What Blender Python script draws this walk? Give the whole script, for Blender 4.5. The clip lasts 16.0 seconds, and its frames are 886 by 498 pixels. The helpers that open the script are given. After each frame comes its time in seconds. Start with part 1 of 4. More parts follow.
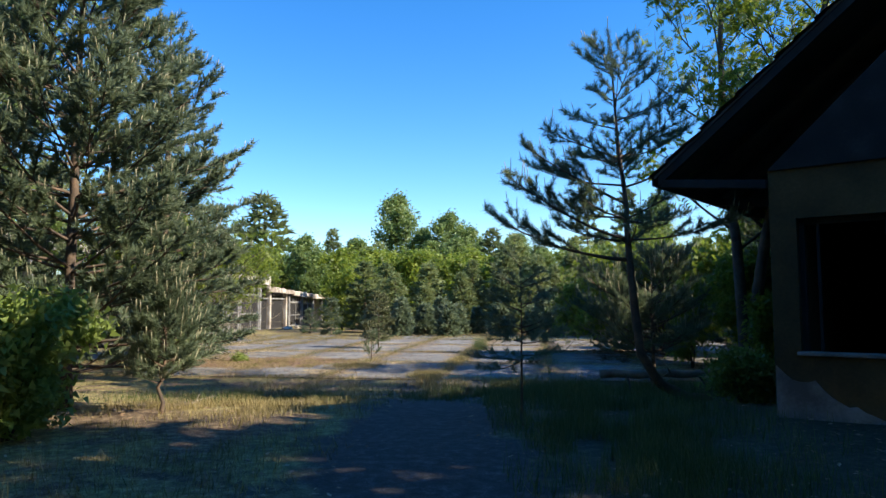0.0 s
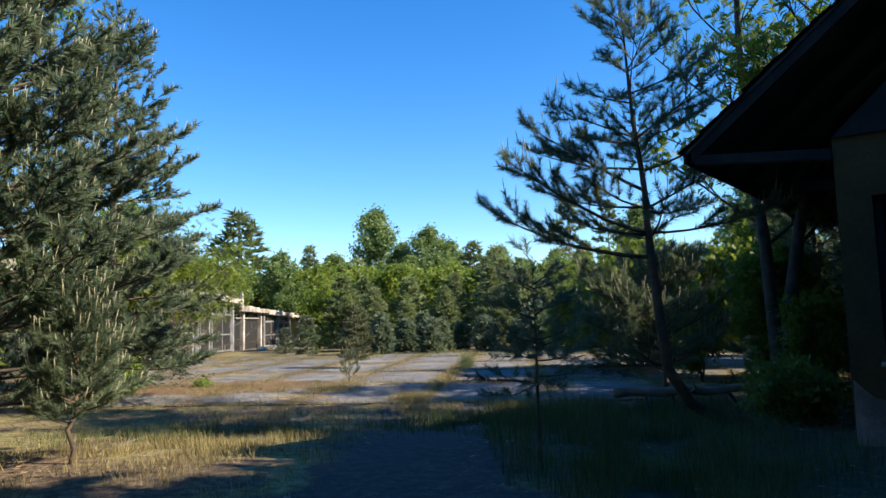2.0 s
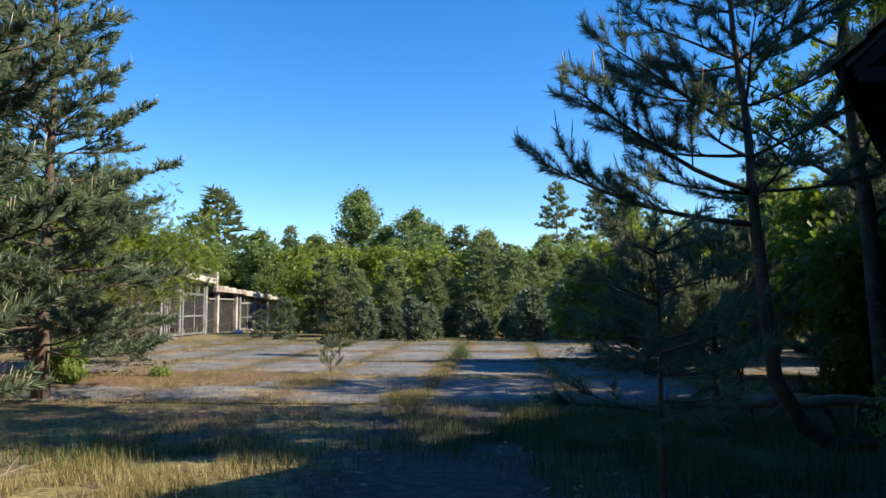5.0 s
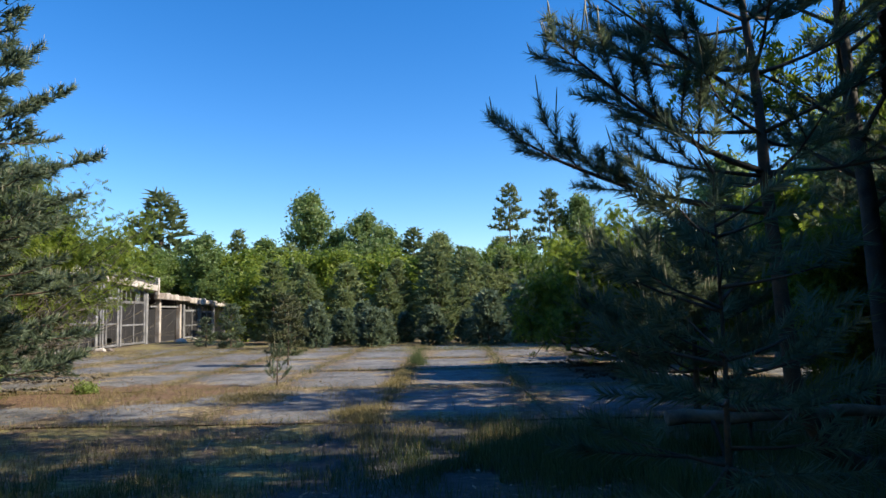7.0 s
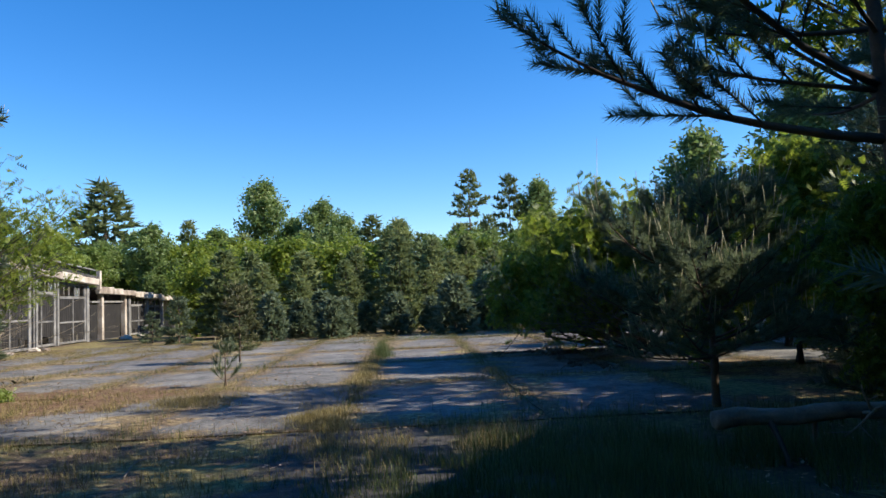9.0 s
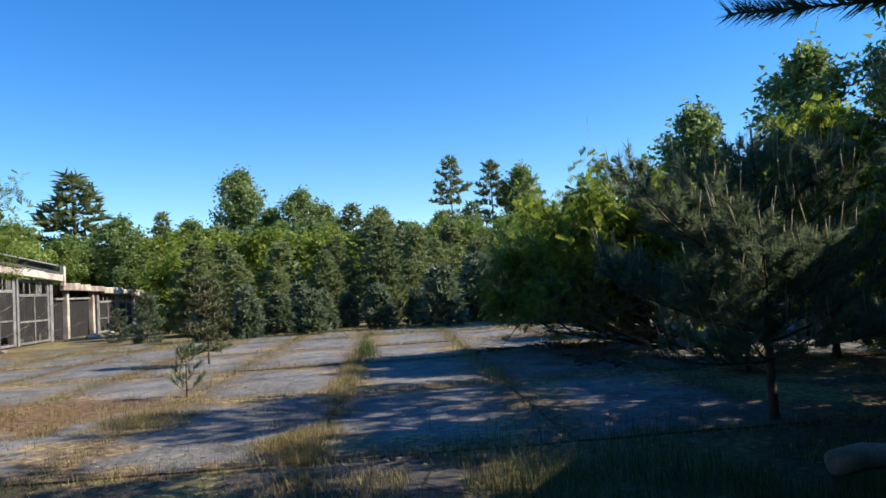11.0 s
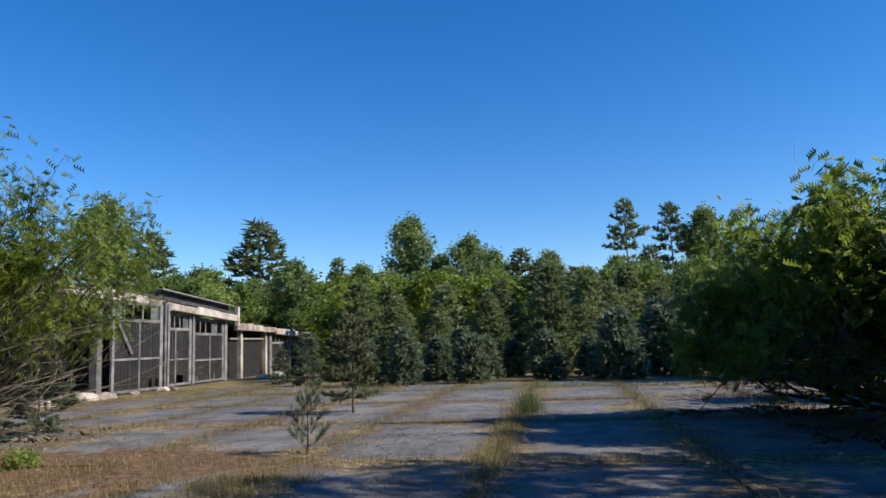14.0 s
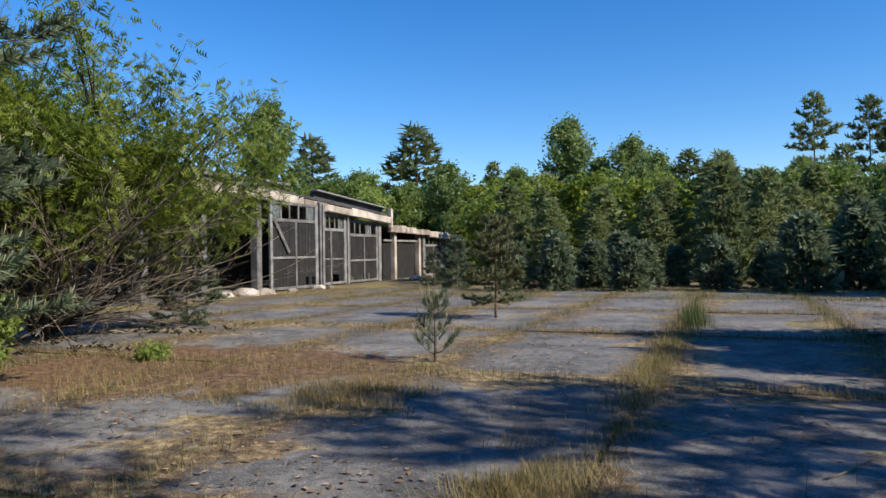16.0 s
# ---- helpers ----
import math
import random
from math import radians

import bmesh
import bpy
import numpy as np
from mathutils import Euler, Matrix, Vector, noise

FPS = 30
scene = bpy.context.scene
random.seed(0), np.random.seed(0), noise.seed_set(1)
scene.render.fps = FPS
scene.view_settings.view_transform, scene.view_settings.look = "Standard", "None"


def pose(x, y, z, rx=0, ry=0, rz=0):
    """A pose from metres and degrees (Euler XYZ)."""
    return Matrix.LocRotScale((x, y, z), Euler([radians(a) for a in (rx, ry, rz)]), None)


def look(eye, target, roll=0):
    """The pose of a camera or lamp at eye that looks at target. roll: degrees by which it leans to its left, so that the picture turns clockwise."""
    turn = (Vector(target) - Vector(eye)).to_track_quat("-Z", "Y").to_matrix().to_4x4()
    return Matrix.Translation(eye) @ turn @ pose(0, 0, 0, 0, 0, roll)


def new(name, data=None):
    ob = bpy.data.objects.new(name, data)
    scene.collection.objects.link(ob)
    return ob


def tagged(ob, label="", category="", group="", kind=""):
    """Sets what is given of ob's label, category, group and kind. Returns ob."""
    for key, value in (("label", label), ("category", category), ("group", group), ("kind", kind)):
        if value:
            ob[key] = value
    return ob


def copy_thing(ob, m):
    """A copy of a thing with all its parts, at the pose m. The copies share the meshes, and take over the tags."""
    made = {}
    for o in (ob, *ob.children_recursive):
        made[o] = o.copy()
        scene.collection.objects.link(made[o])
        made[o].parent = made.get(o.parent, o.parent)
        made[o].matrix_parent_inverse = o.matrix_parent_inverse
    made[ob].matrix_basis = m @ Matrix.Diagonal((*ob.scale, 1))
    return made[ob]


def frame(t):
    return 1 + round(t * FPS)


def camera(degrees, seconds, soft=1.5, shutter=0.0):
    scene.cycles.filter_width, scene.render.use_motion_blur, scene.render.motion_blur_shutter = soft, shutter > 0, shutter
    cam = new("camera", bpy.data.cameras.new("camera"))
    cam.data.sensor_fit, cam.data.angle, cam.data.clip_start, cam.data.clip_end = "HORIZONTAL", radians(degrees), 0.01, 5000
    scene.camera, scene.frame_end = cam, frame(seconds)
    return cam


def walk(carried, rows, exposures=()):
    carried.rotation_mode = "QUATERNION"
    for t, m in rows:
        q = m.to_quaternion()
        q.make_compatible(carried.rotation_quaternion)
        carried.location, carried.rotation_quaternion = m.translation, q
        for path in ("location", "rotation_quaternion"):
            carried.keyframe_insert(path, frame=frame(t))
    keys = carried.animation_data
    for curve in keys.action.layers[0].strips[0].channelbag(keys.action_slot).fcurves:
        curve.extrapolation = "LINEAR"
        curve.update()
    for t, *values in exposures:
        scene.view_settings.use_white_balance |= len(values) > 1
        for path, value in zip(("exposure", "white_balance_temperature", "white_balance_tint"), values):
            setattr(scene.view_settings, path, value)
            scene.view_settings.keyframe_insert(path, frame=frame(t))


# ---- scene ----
cam = camera(64.3, 16.0)
PATH = [
    (0, (-0.032, 3.953, 1.848), (-0.071, 5.946, 2.006), -0.1),
    (0.5, (-0.063, 4.415, 1.852), (0.062, 6.402, 2.035), -0.2),
    (1, (-0.104, 4.905, 1.847), (-0.097, 6.895, 2.048), -0.2),
    (1.5, (-0.143, 5.43, 1.822), (-0.158, 7.417, 2.043), -0.7),
    (2, (-0.17, 5.92, 1.776), (-0.149, 7.91, 1.979), -1.5),
    (2.5, (-0.238, 6.306, 1.789), (-0.421, 8.297, 1.85), -1.8),
    (3, (-0.348, 6.815, 1.788), (-0.473, 8.811, 1.825), -1.2),
    (3.5, (-0.403, 7.322, 1.76), (-0.506, 9.319, 1.802), -0.7),
    (4, (-0.508, 7.794, 1.752), (-0.701, 9.779, 1.894), -0.1),
    (4.5, (-0.574, 8.296, 1.754), (-0.614, 10.289, 1.916), 0.6),
    (7, (-0.614, 9.956, 1.789), (-0.408, 11.938, 1.961), -1.1),
    (7.5, (-0.674, 10.421, 1.748), (-0.437, 12.401, 1.903), -0.9),
    (8, (-0.645, 10.946, 1.738), (-0.523, 12.936, 1.895), -1.8),
    (8.5, (-0.666, 11.413, 1.701), (-0.376, 13.387, 1.848), -1.7),
    (11, (-0.555, 13.719, 1.821), (-0.178, 15.681, 1.923), -3.5),
    (11.5, (-0.416, 14.233, 1.785), (0.139, 16.153, 1.834), -3.3),
    (12, (-0.329, 14.692, 1.778), (-0.05, 16.67, 1.876), -2.0),
    (12.5, (-0.259, 15.269, 1.751), (0.082, 17.234, 1.898), -2.1),
    (13, (-0.242, 15.718, 1.702), (-0.034, 17.696, 1.917), -1.9),
    (13.5, (-0.17, 16.1, 1.653), (-0.346, 18.074, 1.918), -1.9),
    (14, (-0.144, 16.576, 1.651), (-0.241, 18.556, 1.916), -2.1),
    (14.5, (-0.144, 16.894, 1.646), (-0.498, 18.848, 1.882), -0.8),
    (15, (-0.099, 17.299, 1.608), (-0.543, 19.237, 1.828), -0.8),
    (15.5, (-0.086, 17.774, 1.563), (-0.215, 19.764, 1.709), -1.3),
    (16, (-0.081, 18.226, 1.545), (-0.626, 20.15, 1.557), -0.9),
]
walk(cam, [(t, look(eye, target, roll)) for t, eye, target, roll in PATH],
     [(0, 1.22, 6500, 10), (2.5, 1.1, 6500, 10), (4.5, 1.05, 6500, 10), (7, 0.8, 6300, 11), (11, 0.82, 6300, 11), (12, 0.97, 6400, 10), (12.8, 0.87, 6300, 11), (13.4, 0.42, 6050, 13), (15.3, 0.36, 6050, 13), (16, 0.5, 6250, 12)])

# ---- world, sun ----
world = bpy.data.worlds.new("world")
scene.world = world
world.use_nodes = True
wn, wl = world.node_tree.nodes, world.node_tree.links
sky = wn.new("ShaderNodeTexSky")
sky.sky_type = 'NISHITA'
sky.sun_disc = False
sky.sun_elevation = radians(36)
sky.sun_rotation = radians(104)
sky.ozone_density = 4.0
sky.air_density = 1.0
sky.dust_density = 0.0
sat = wn.new("ShaderNodeHueSaturation")
sat.inputs["Saturation"].default_value = 1.32
sat.inputs["Hue"].default_value = 0.506
wl.new(sky.outputs[0], sat.inputs["Color"])
wl.new(sat.outputs[0], wn["Background"].inputs[0])
wn["Background"].inputs[1].default_value = 0.118
sun = new("sun", bpy.data.lights.new("sun", 'SUN'))
sun.data.energy = 5.0
sun.data.angle = radians(0.5)
sun.data.color = (1.0, 0.9, 0.73)
sun.matrix_world = look((78.5, -19.4, 58.8), (0, 0, 0))


# ---- materials ----
def material(name, colors, scale=3.0, rough=0.9, fine=40.0, bump=0.3, metal=0.0, island=0.0, obj=0.0, translucent=0.0, detail=6.0):
    """Procedural surface: a ramp over two noises, random shift per piece, bump."""
    m = bpy.data.materials.new(name)
    m.use_nodes = True
    n, l = m.node_tree.nodes, m.node_tree.links
    bsdf = n["Principled BSDF"]
    geo = n.new("ShaderNodeNewGeometry")
    a, b = n.new("ShaderNodeTexNoise"), n.new("ShaderNodeTexNoise")
    a.inputs["Scale"].default_value, b.inputs["Scale"].default_value = scale, fine
    a.inputs["Detail"].default_value = detail
    b.inputs["Detail"].default_value = 3
    l.new(geo.outputs["Position"], a.inputs["Vector"])
    l.new(geo.outputs["Position"], b.inputs["Vector"])
    mix = n.new("ShaderNodeMath")
    mix.operation = 'MULTIPLY_ADD'
    mix.inputs[1].default_value = 0.35
    l.new(b.outputs[0], mix.inputs[0])
    sc = n.new("ShaderNodeMath")
    sc.operation = 'MULTIPLY_ADD'
    sc.inputs[1].default_value, sc.inputs[2].default_value = 1.3, -0.325
    l.new(a.outputs[0], sc.inputs[0])
    l.new(sc.outputs[0], mix.inputs[2])
    last = mix.outputs[0]
    for amount, kind in ((island, "g"), (obj, "o")):
        if amount:
            add = n.new("ShaderNodeMath")
            add.operation = 'MULTIPLY_ADD'
            add.inputs[1].default_value = amount
            src = geo.outputs["Random Per Island"] if kind == "g" else n.new("ShaderNodeObjectInfo").outputs["Random"]
            l.new(src, add.inputs[0])
            sub = n.new("ShaderNodeMath")
            sub.operation = 'SUBTRACT'
            sub.inputs[1].default_value = amount / 2
            l.new(last, add.inputs[2])
            l.new(add.outputs[0], sub.inputs[0])
            last = sub.outputs[0]
    ramp = n.new("ShaderNodeValToRGB")
    while len(ramp.color_ramp.elements) < len(colors):
        ramp.color_ramp.elements.new(0.5)
    for i, c in enumerate(colors):
        e = ramp.color_ramp.elements[i]
        e.position = 0.3 + 0.75 * i / max(1, len(colors) - 1) - 0.05
        e.color = (*c, 1)
    l.new(last, ramp.inputs[0])
    l.new(ramp.outputs[0], bsdf.inputs["Base Color"])
    bsdf.inputs["Roughness"].default_value = rough
    bsdf.inputs["Metallic"].default_value = metal
    if bump:
        bn = n.new("ShaderNodeBump")
        bn.inputs["Strength"].default_value = bump
        bn.inputs["Distance"].default_value = 0.02
        l.new(mix.outputs[0], bn.inputs["Height"])
        l.new(bn.outputs[0], bsdf.inputs["Normal"])
    if translucent:
        tr, ms = n.new("ShaderNodeBsdfTranslucent"), n.new("ShaderNodeMixShader")
        ms.inputs[0].default_value = translucent
        l.new(ramp.outputs[0], tr.inputs[0])
        l.new(bsdf.outputs[0], ms.inputs[1])
        l.new(tr.outputs[0], ms.inputs[2])
        l.new(ms.outputs[0], n["Material Output"].inputs[0])
    return m


M_NEEDLE = material("pine_needles", [(0.08, 0.11, 0.06), (0.165, 0.21, 0.115), (0.27, 0.31, 0.18)], 1.2, 0.6, 6, 0, island=0.5, translucent=0.45)
M_NEEDLE_OLD = material("pine_needles_olive", [(0.07, 0.085, 0.035), (0.14, 0.15, 0.06), (0.21, 0.2, 0.1)], 1.2, 0.7, 6, 0, island=0.5, translucent=0.2)
M_CANDLE = material("pine_candles", [(0.3, 0.27, 0.16), (0.45, 0.42, 0.26)], 3, 0.7, 20, 0, island=0.4)
M_PINEBARK = material("pine_bark", [(0.05, 0.04, 0.032), (0.13, 0.085, 0.055), (0.27, 0.16, 0.09)], 5, 0.9, 45, 0.8)
M_BARK = material("dark_bark", [(0.03, 0.026, 0.022), (0.08, 0.068, 0.055), (0.13, 0.11, 0.09)], 5, 0.9, 50, 0.8)
M_DEADWOOD = material("dead_wood", [(0.1, 0.085, 0.065), (0.24, 0.2, 0.15), (0.36, 0.31, 0.24)], 4, 0.9, 40, 0.6, island=0.4)
M_BIRCHBARK = material("birch_bark", [(0.1, 0.09, 0.08), (0.6, 0.58, 0.54), (0.7, 0.68, 0.64)], 4, 0.8, 30, 0.4)
M_LOCUST = material("locust_leaves", [(0.115, 0.165, 0.02), (0.225, 0.285, 0.037), (0.36, 0.4, 0.06)], 1.0, 0.5, 6, 0, island=0.6, translucent=0.6)
M_LEAF = material("broad_leaves", [(0.12, 0.18, 0.035), (0.22, 0.29, 0.06), (0.33, 0.4, 0.1)], 0.4, 0.5, 3, 0, island=0.5, obj=0.5, translucent=0.5)
M_BIRCHLEAF = material("birch_leaves", [(0.12, 0.18, 0.05), (0.2, 0.27, 0.08), (0.29, 0.35, 0.13)], 0.4, 0.5, 3, 0, island=0.5, translucent=0.5)
M_WILLOW = material("pale_leaves", [(0.12, 0.18, 0.1), (0.2, 0.27, 0.16), (0.28, 0.34, 0.22)], 0.4, 0.5, 3, 0, island=0.5, translucent=0.35)
M_FARPINE = material("far_pine_needles", [(0.115, 0.145, 0.055), (0.205, 0.245, 0.09), (0.305, 0.335, 0.145)], 0.5, 0.7, 3, 0, island=0.5, obj=0.6, translucent=0.5)
M_GRASS = material("green_grass", [(0.045, 0.075, 0.015), (0.1, 0.135, 0.035), (0.21, 0.21, 0.08)], 1.5, 0.6, 8, 0, island=0.7, translucent=0.35)
M_STRAW = material("dry_grass", [(0.14, 0.115, 0.04), (0.3, 0.235, 0.09), (0.46, 0.37, 0.17)], 1.5, 0.7, 8, 0, island=0.7, translucent=0.3)
M_LITTER = material("leaf_litter", [(0.1, 0.06, 0.035), (0.24, 0.15, 0.08), (0.42, 0.31, 0.2)], 2, 0.85, 20, 0, island=0.9)
# ochre kept very dark: the deep shade on the house is in this colour
M_PLASTER = material("shaded_ochre_plaster", [(0.045, 0.028, 0.01), (0.1, 0.06, 0.02), (0.17, 0.11, 0.045)], 1.1, 0.95, 25, 0.5)
M_PALE = material("pale_plaster", [(0.3, 0.27, 0.23), (0.55, 0.51, 0.45), (0.68, 0.64, 0.58)], 1.8, 0.95, 25, 0.6)
M_BASE = material("bare_lime_base", [(0.1, 0.09, 0.08), (0.22, 0.2, 0.18), (0.34, 0.32, 0.29)], 2.5, 0.95, 25, 0.6)
M_CONCRETE = material("white_concrete", [(0.2, 0.155, 0.12), (0.47, 0.41, 0.34), (0.66, 0.6, 0.52)], 1.3, 0.95, 20, 0.5, obj=0.3)
M_GREYWOOD = material("grey_weathered_wood", [(0.09, 0.086, 0.082), (0.19, 0.183, 0.175), (0.31, 0.3, 0.285)], 2.5, 0.9, 30, 0.5, obj=0.35)
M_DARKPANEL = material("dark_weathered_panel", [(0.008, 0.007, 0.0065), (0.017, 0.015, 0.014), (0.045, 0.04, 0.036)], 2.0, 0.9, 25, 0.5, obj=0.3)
M_TAR = material("tar_paper", [(0.03, 0.028, 0.026), (0.07, 0.064, 0.06), (0.13, 0.11, 0.1)], 1.5, 0.9, 25, 0.5)
M_TILE = material("old_roof_tile", [(0.07, 0.04, 0.03), (0.16, 0.08, 0.055), (0.22, 0.13, 0.09)], 4, 0.9, 30, 0.5, obj=0.5)
M_BLUEWALL = material("grey_blue_render", [(0.2, 0.21, 0.24), (0.36, 0.38, 0.43), (0.46, 0.46, 0.48)], 0.9, 0.95, 20, 0.4)
M_PINKWALL = material("faded_pink_render", [(0.3, 0.22, 0.19), (0.46, 0.36, 0.32), (0.52, 0.44, 0.4)], 0.9, 0.95, 20, 0.4)
M_GLASS = bpy.data.materials.new("dusty_glass")
M_GLASS.use_nodes = True
_g = M_GLASS.node_tree.nodes["Principled BSDF"]
_g.inputs["Base Color"].default_value = (0.6, 0.65, 0.66, 1)
_g.inputs["Roughness"].default_value = 0.15
_g.inputs["Transmission Weight"].default_value = 0.9
M_METAL = material("dull_steel", [(0.2, 0.2, 0.2), (0.35, 0.34, 0.33)], 3, 0.5, 30, 0.1, metal=0.8)


def ground_material(name, slab):
    """Worn concrete, dark grit, brown needle litter, moss and dry turf, mixed by noise."""
    m = bpy.data.materials.new(name)
    m.use_nodes = True
    n, l = m.node_tree.nodes, m.node_tree.links
    bsdf = n["Principled BSDF"]
    bsdf.inputs["Roughness"].default_value = 0.95
    geo = n.new("ShaderNodeNewGeometry")
    pos = geo.outputs["Position"]

    def noise_tex(scale, detail=6, rough=0.6):
        t = n.new("ShaderNodeTexNoise")
        t.inputs["Scale"].default_value, t.inputs["Detail"].default_value, t.inputs["Roughness"].default_value = scale, detail, rough
        l.new(pos, t.inputs["Vector"])
        return t.outputs[0]

    def ramp(src, stops):
        r = n.new("ShaderNodeValToRGB")
        while len(r.color_ramp.elements) < len(stops):
            r.color_ramp.elements.new(0.5)
        for e, (p, c) in zip(r.color_ramp.elements, stops):
            e.position, e.color = p, (*c, 1)
        l.new(src, r.inputs[0])
        return r.outputs[0]

    def mix(f, a, b):
        x = n.new("ShaderNodeMix")
        x.data_type = 'RGBA'
        l.new(f, x.inputs[0])
        l.new(a, x.inputs[6])
        l.new(b, x.inputs[7])
        return x.outputs[2]

    def arith(op, a, b):
        x = n.new("ShaderNodeMath")
        x.operation = op
        for i, v in enumerate((a, b)):
            if isinstance(v, (int, float)):
                x.inputs[i].default_value = v
            else:
                l.new(v, x.inputs[i])
        return x.outputs[0]

    def step(src, lo, hi):
        x = n.new("ShaderNodeMapRange")
        x.inputs[1].default_value, x.inputs[2].default_value = lo, hi
        l.new(src, x.inputs[0])
        return x.outputs[0]

    big, mid, fine, grit = noise_tex(0.35), noise_tex(1.4), noise_tex(9), noise_tex(60, 3)
    concrete = ramp(arith('ADD', arith('MULTIPLY', arith('ADD', arith('MULTIPLY', mid, 0.6), arith('MULTIPLY', big, 0.4)), 0.5), arith('ADD', arith('MULTIPLY', grit, 0.3), arith('MULTIPLY', fine, 0.2))),
                    [(0.36, (0.042, 0.042, 0.043)), (0.46, (0.094, 0.09, 0.086)), (0.58, (0.285, 0.274, 0.255))])
    grit_c = ramp(arith('ADD', arith('MULTIPLY', fine, 0.5), arith('MULTIPLY', grit, 0.5)),
                  [(0.36, (0.018, 0.016, 0.015)), (0.52, (0.045, 0.041, 0.037)), (0.64, (0.12, 0.11, 0.1))])
    litter = ramp(arith('ADD', arith('MULTIPLY', fine, 0.55), arith('MULTIPLY', grit, 0.45)),
                  [(0.38, (0.022, 0.014, 0.009)), (0.48, (0.085, 0.052, 0.028)), (0.57, (0.18, 0.125, 0.068)), (0.68, (0.42, 0.33, 0.22))])
    turf = ramp(arith('ADD', arith('MULTIPLY', fine, 0.6), arith('MULTIPLY', grit, 0.4)),
                [(0.38, (0.07, 0.045, 0.022)), (0.5, (0.23, 0.165, 0.075)), (0.6, (0.44, 0.35, 0.2))] if slab else
                [(0.36, (0.05, 0.045, 0.015)), (0.5, (0.19, 0.155, 0.048)), (0.64, (0.4, 0.33, 0.13))])
    lo, hi = (0.5, 0.6) if slab else (0.45, 0.54)
    soft = mix(step(arith('ADD', arith('MULTIPLY', big, 0.6), arith('MULTIPLY', mid, 0.4)), lo, hi), litter, turf)
    sep = n.new("ShaderNodeSeparateXYZ")
    l.new(pos, sep.inputs[0])
    if slab:
        # turf creeps in from the joints: distance to the slab's own edges
        tc = n.new("ShaderNodeTexCoord")
        loc = n.new("ShaderNodeSeparateXYZ")
        l.new(tc.outputs["Object"], loc.inputs[0])
        ex = arith('MINIMUM', loc.outputs[0], arith('SUBTRACT', 2.9, loc.outputs[0]))
        ey = arith('MINIMUM', loc.outputs[1], arith('SUBTRACT', 5.0, loc.outputs[1]))
        edge = arith('MINIMUM', ex, ey)
        ragged = arith('ADD', arith('MULTIPLY', arith('SUBTRACT', big, 0.5), 3.4), arith('ADD', arith('MULTIPLY', arith('SUBTRACT', mid, 0.5), 2.0), arith('MULTIPLY', arith('SUBTRACT', fine, 0.5), 0.9)))
        cover = step(arith('SUBTRACT', edge, ragged), 0.62, 0.28)
        thin = step(arith('ADD', arith('MULTIPLY', mid, 0.5), arith('MULTIPLY', grit, 0.5)), 0.52, 0.6)
        color = mix(arith('MULTIPLY', thin, 0.35), concrete, grit_c)
        color = mix(cover, color, soft)
        # a drift of rusty needles on the garage side
        dx = arith('DIVIDE', arith('ADD', sep.outputs[0], 6.6), 3.6)
        dy = arith('DIVIDE', arith('SUBTRACT', sep.outputs[1], 26.8), 2.1)
        drift = arith('ADD', arith('ADD', arith('MULTIPLY', dx, dx), arith('MULTIPLY', dy, dy)), arith('MULTIPLY', arith('SUBTRACT', mid, 0.5), 3.0))
        rust = ramp(arith('ADD', arith('MULTIPLY', fine, 0.55), arith('MULTIPLY', grit, 0.45)),
                    [(0.38, (0.04, 0.02, 0.01)), (0.5, (0.13, 0.068, 0.03)), (0.64, (0.3, 0.19, 0.1))])
        color = mix(step(drift, 1.1, 0.7), color, rust)
    else:
        lane = arith('ABSOLUTE', arith('ADD', sep.outputs[0], 0.35), 0.0)
        lane = arith('ADD', lane, arith('MULTIPLY', arith('SUBTRACT', mid, 0.5), 2.4))
        on_lane = arith('MULTIPLY', step(lane, 1.5, 0.9), step(sep.outputs[1], 32.0, 24.0))
        # dark soil right of the path, with the house's shade put into its colour
        shaded_soil = ramp(arith('ADD', arith('MULTIPLY', fine, 0.55), arith('MULTIPLY', grit, 0.45)),
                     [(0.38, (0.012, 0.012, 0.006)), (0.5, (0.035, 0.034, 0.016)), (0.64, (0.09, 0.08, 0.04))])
        right_shade = arith('MULTIPLY', step(arith('ADD', sep.outputs[0], arith('MULTIPLY', arith('SUBTRACT', big, 0.5), 3.0)), 0.3, 1.3), step(sep.outputs[1], 22.0, 17.5))
        soft = mix(right_shade, soft, shaded_soil)
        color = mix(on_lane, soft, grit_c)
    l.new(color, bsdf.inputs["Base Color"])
    bn = n.new("ShaderNodeBump")
    bn.inputs["Strength"].default_value, bn.inputs["Distance"].default_value = 0.6, 0.03
    l.new(arith('ADD', fine, arith('MULTIPLY', grit, 0.5)), bn.inputs["Height"])
    l.new(bn.outputs[0], bsdf.inputs["Normal"])
    return m


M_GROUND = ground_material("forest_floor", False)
M_SLAB = ground_material("worn_concrete_slab", True)


# ---- mesh helpers ----
def mesh_object(name, verts, faces, mat, parent=None, label="", smooth=False):
    me = bpy.data.meshes.new(name)
    me.from_pydata([tuple(v) for v in verts], [], faces)
    me.materials.append(mat)
    if smooth:
        me.polygons.foreach_set("use_smooth", [True] * len(me.polygons))
    me.update()
    ob = new(name, me)
    if parent:
        ob.parent = parent
    if label:
        ob["label"] = label
    return ob


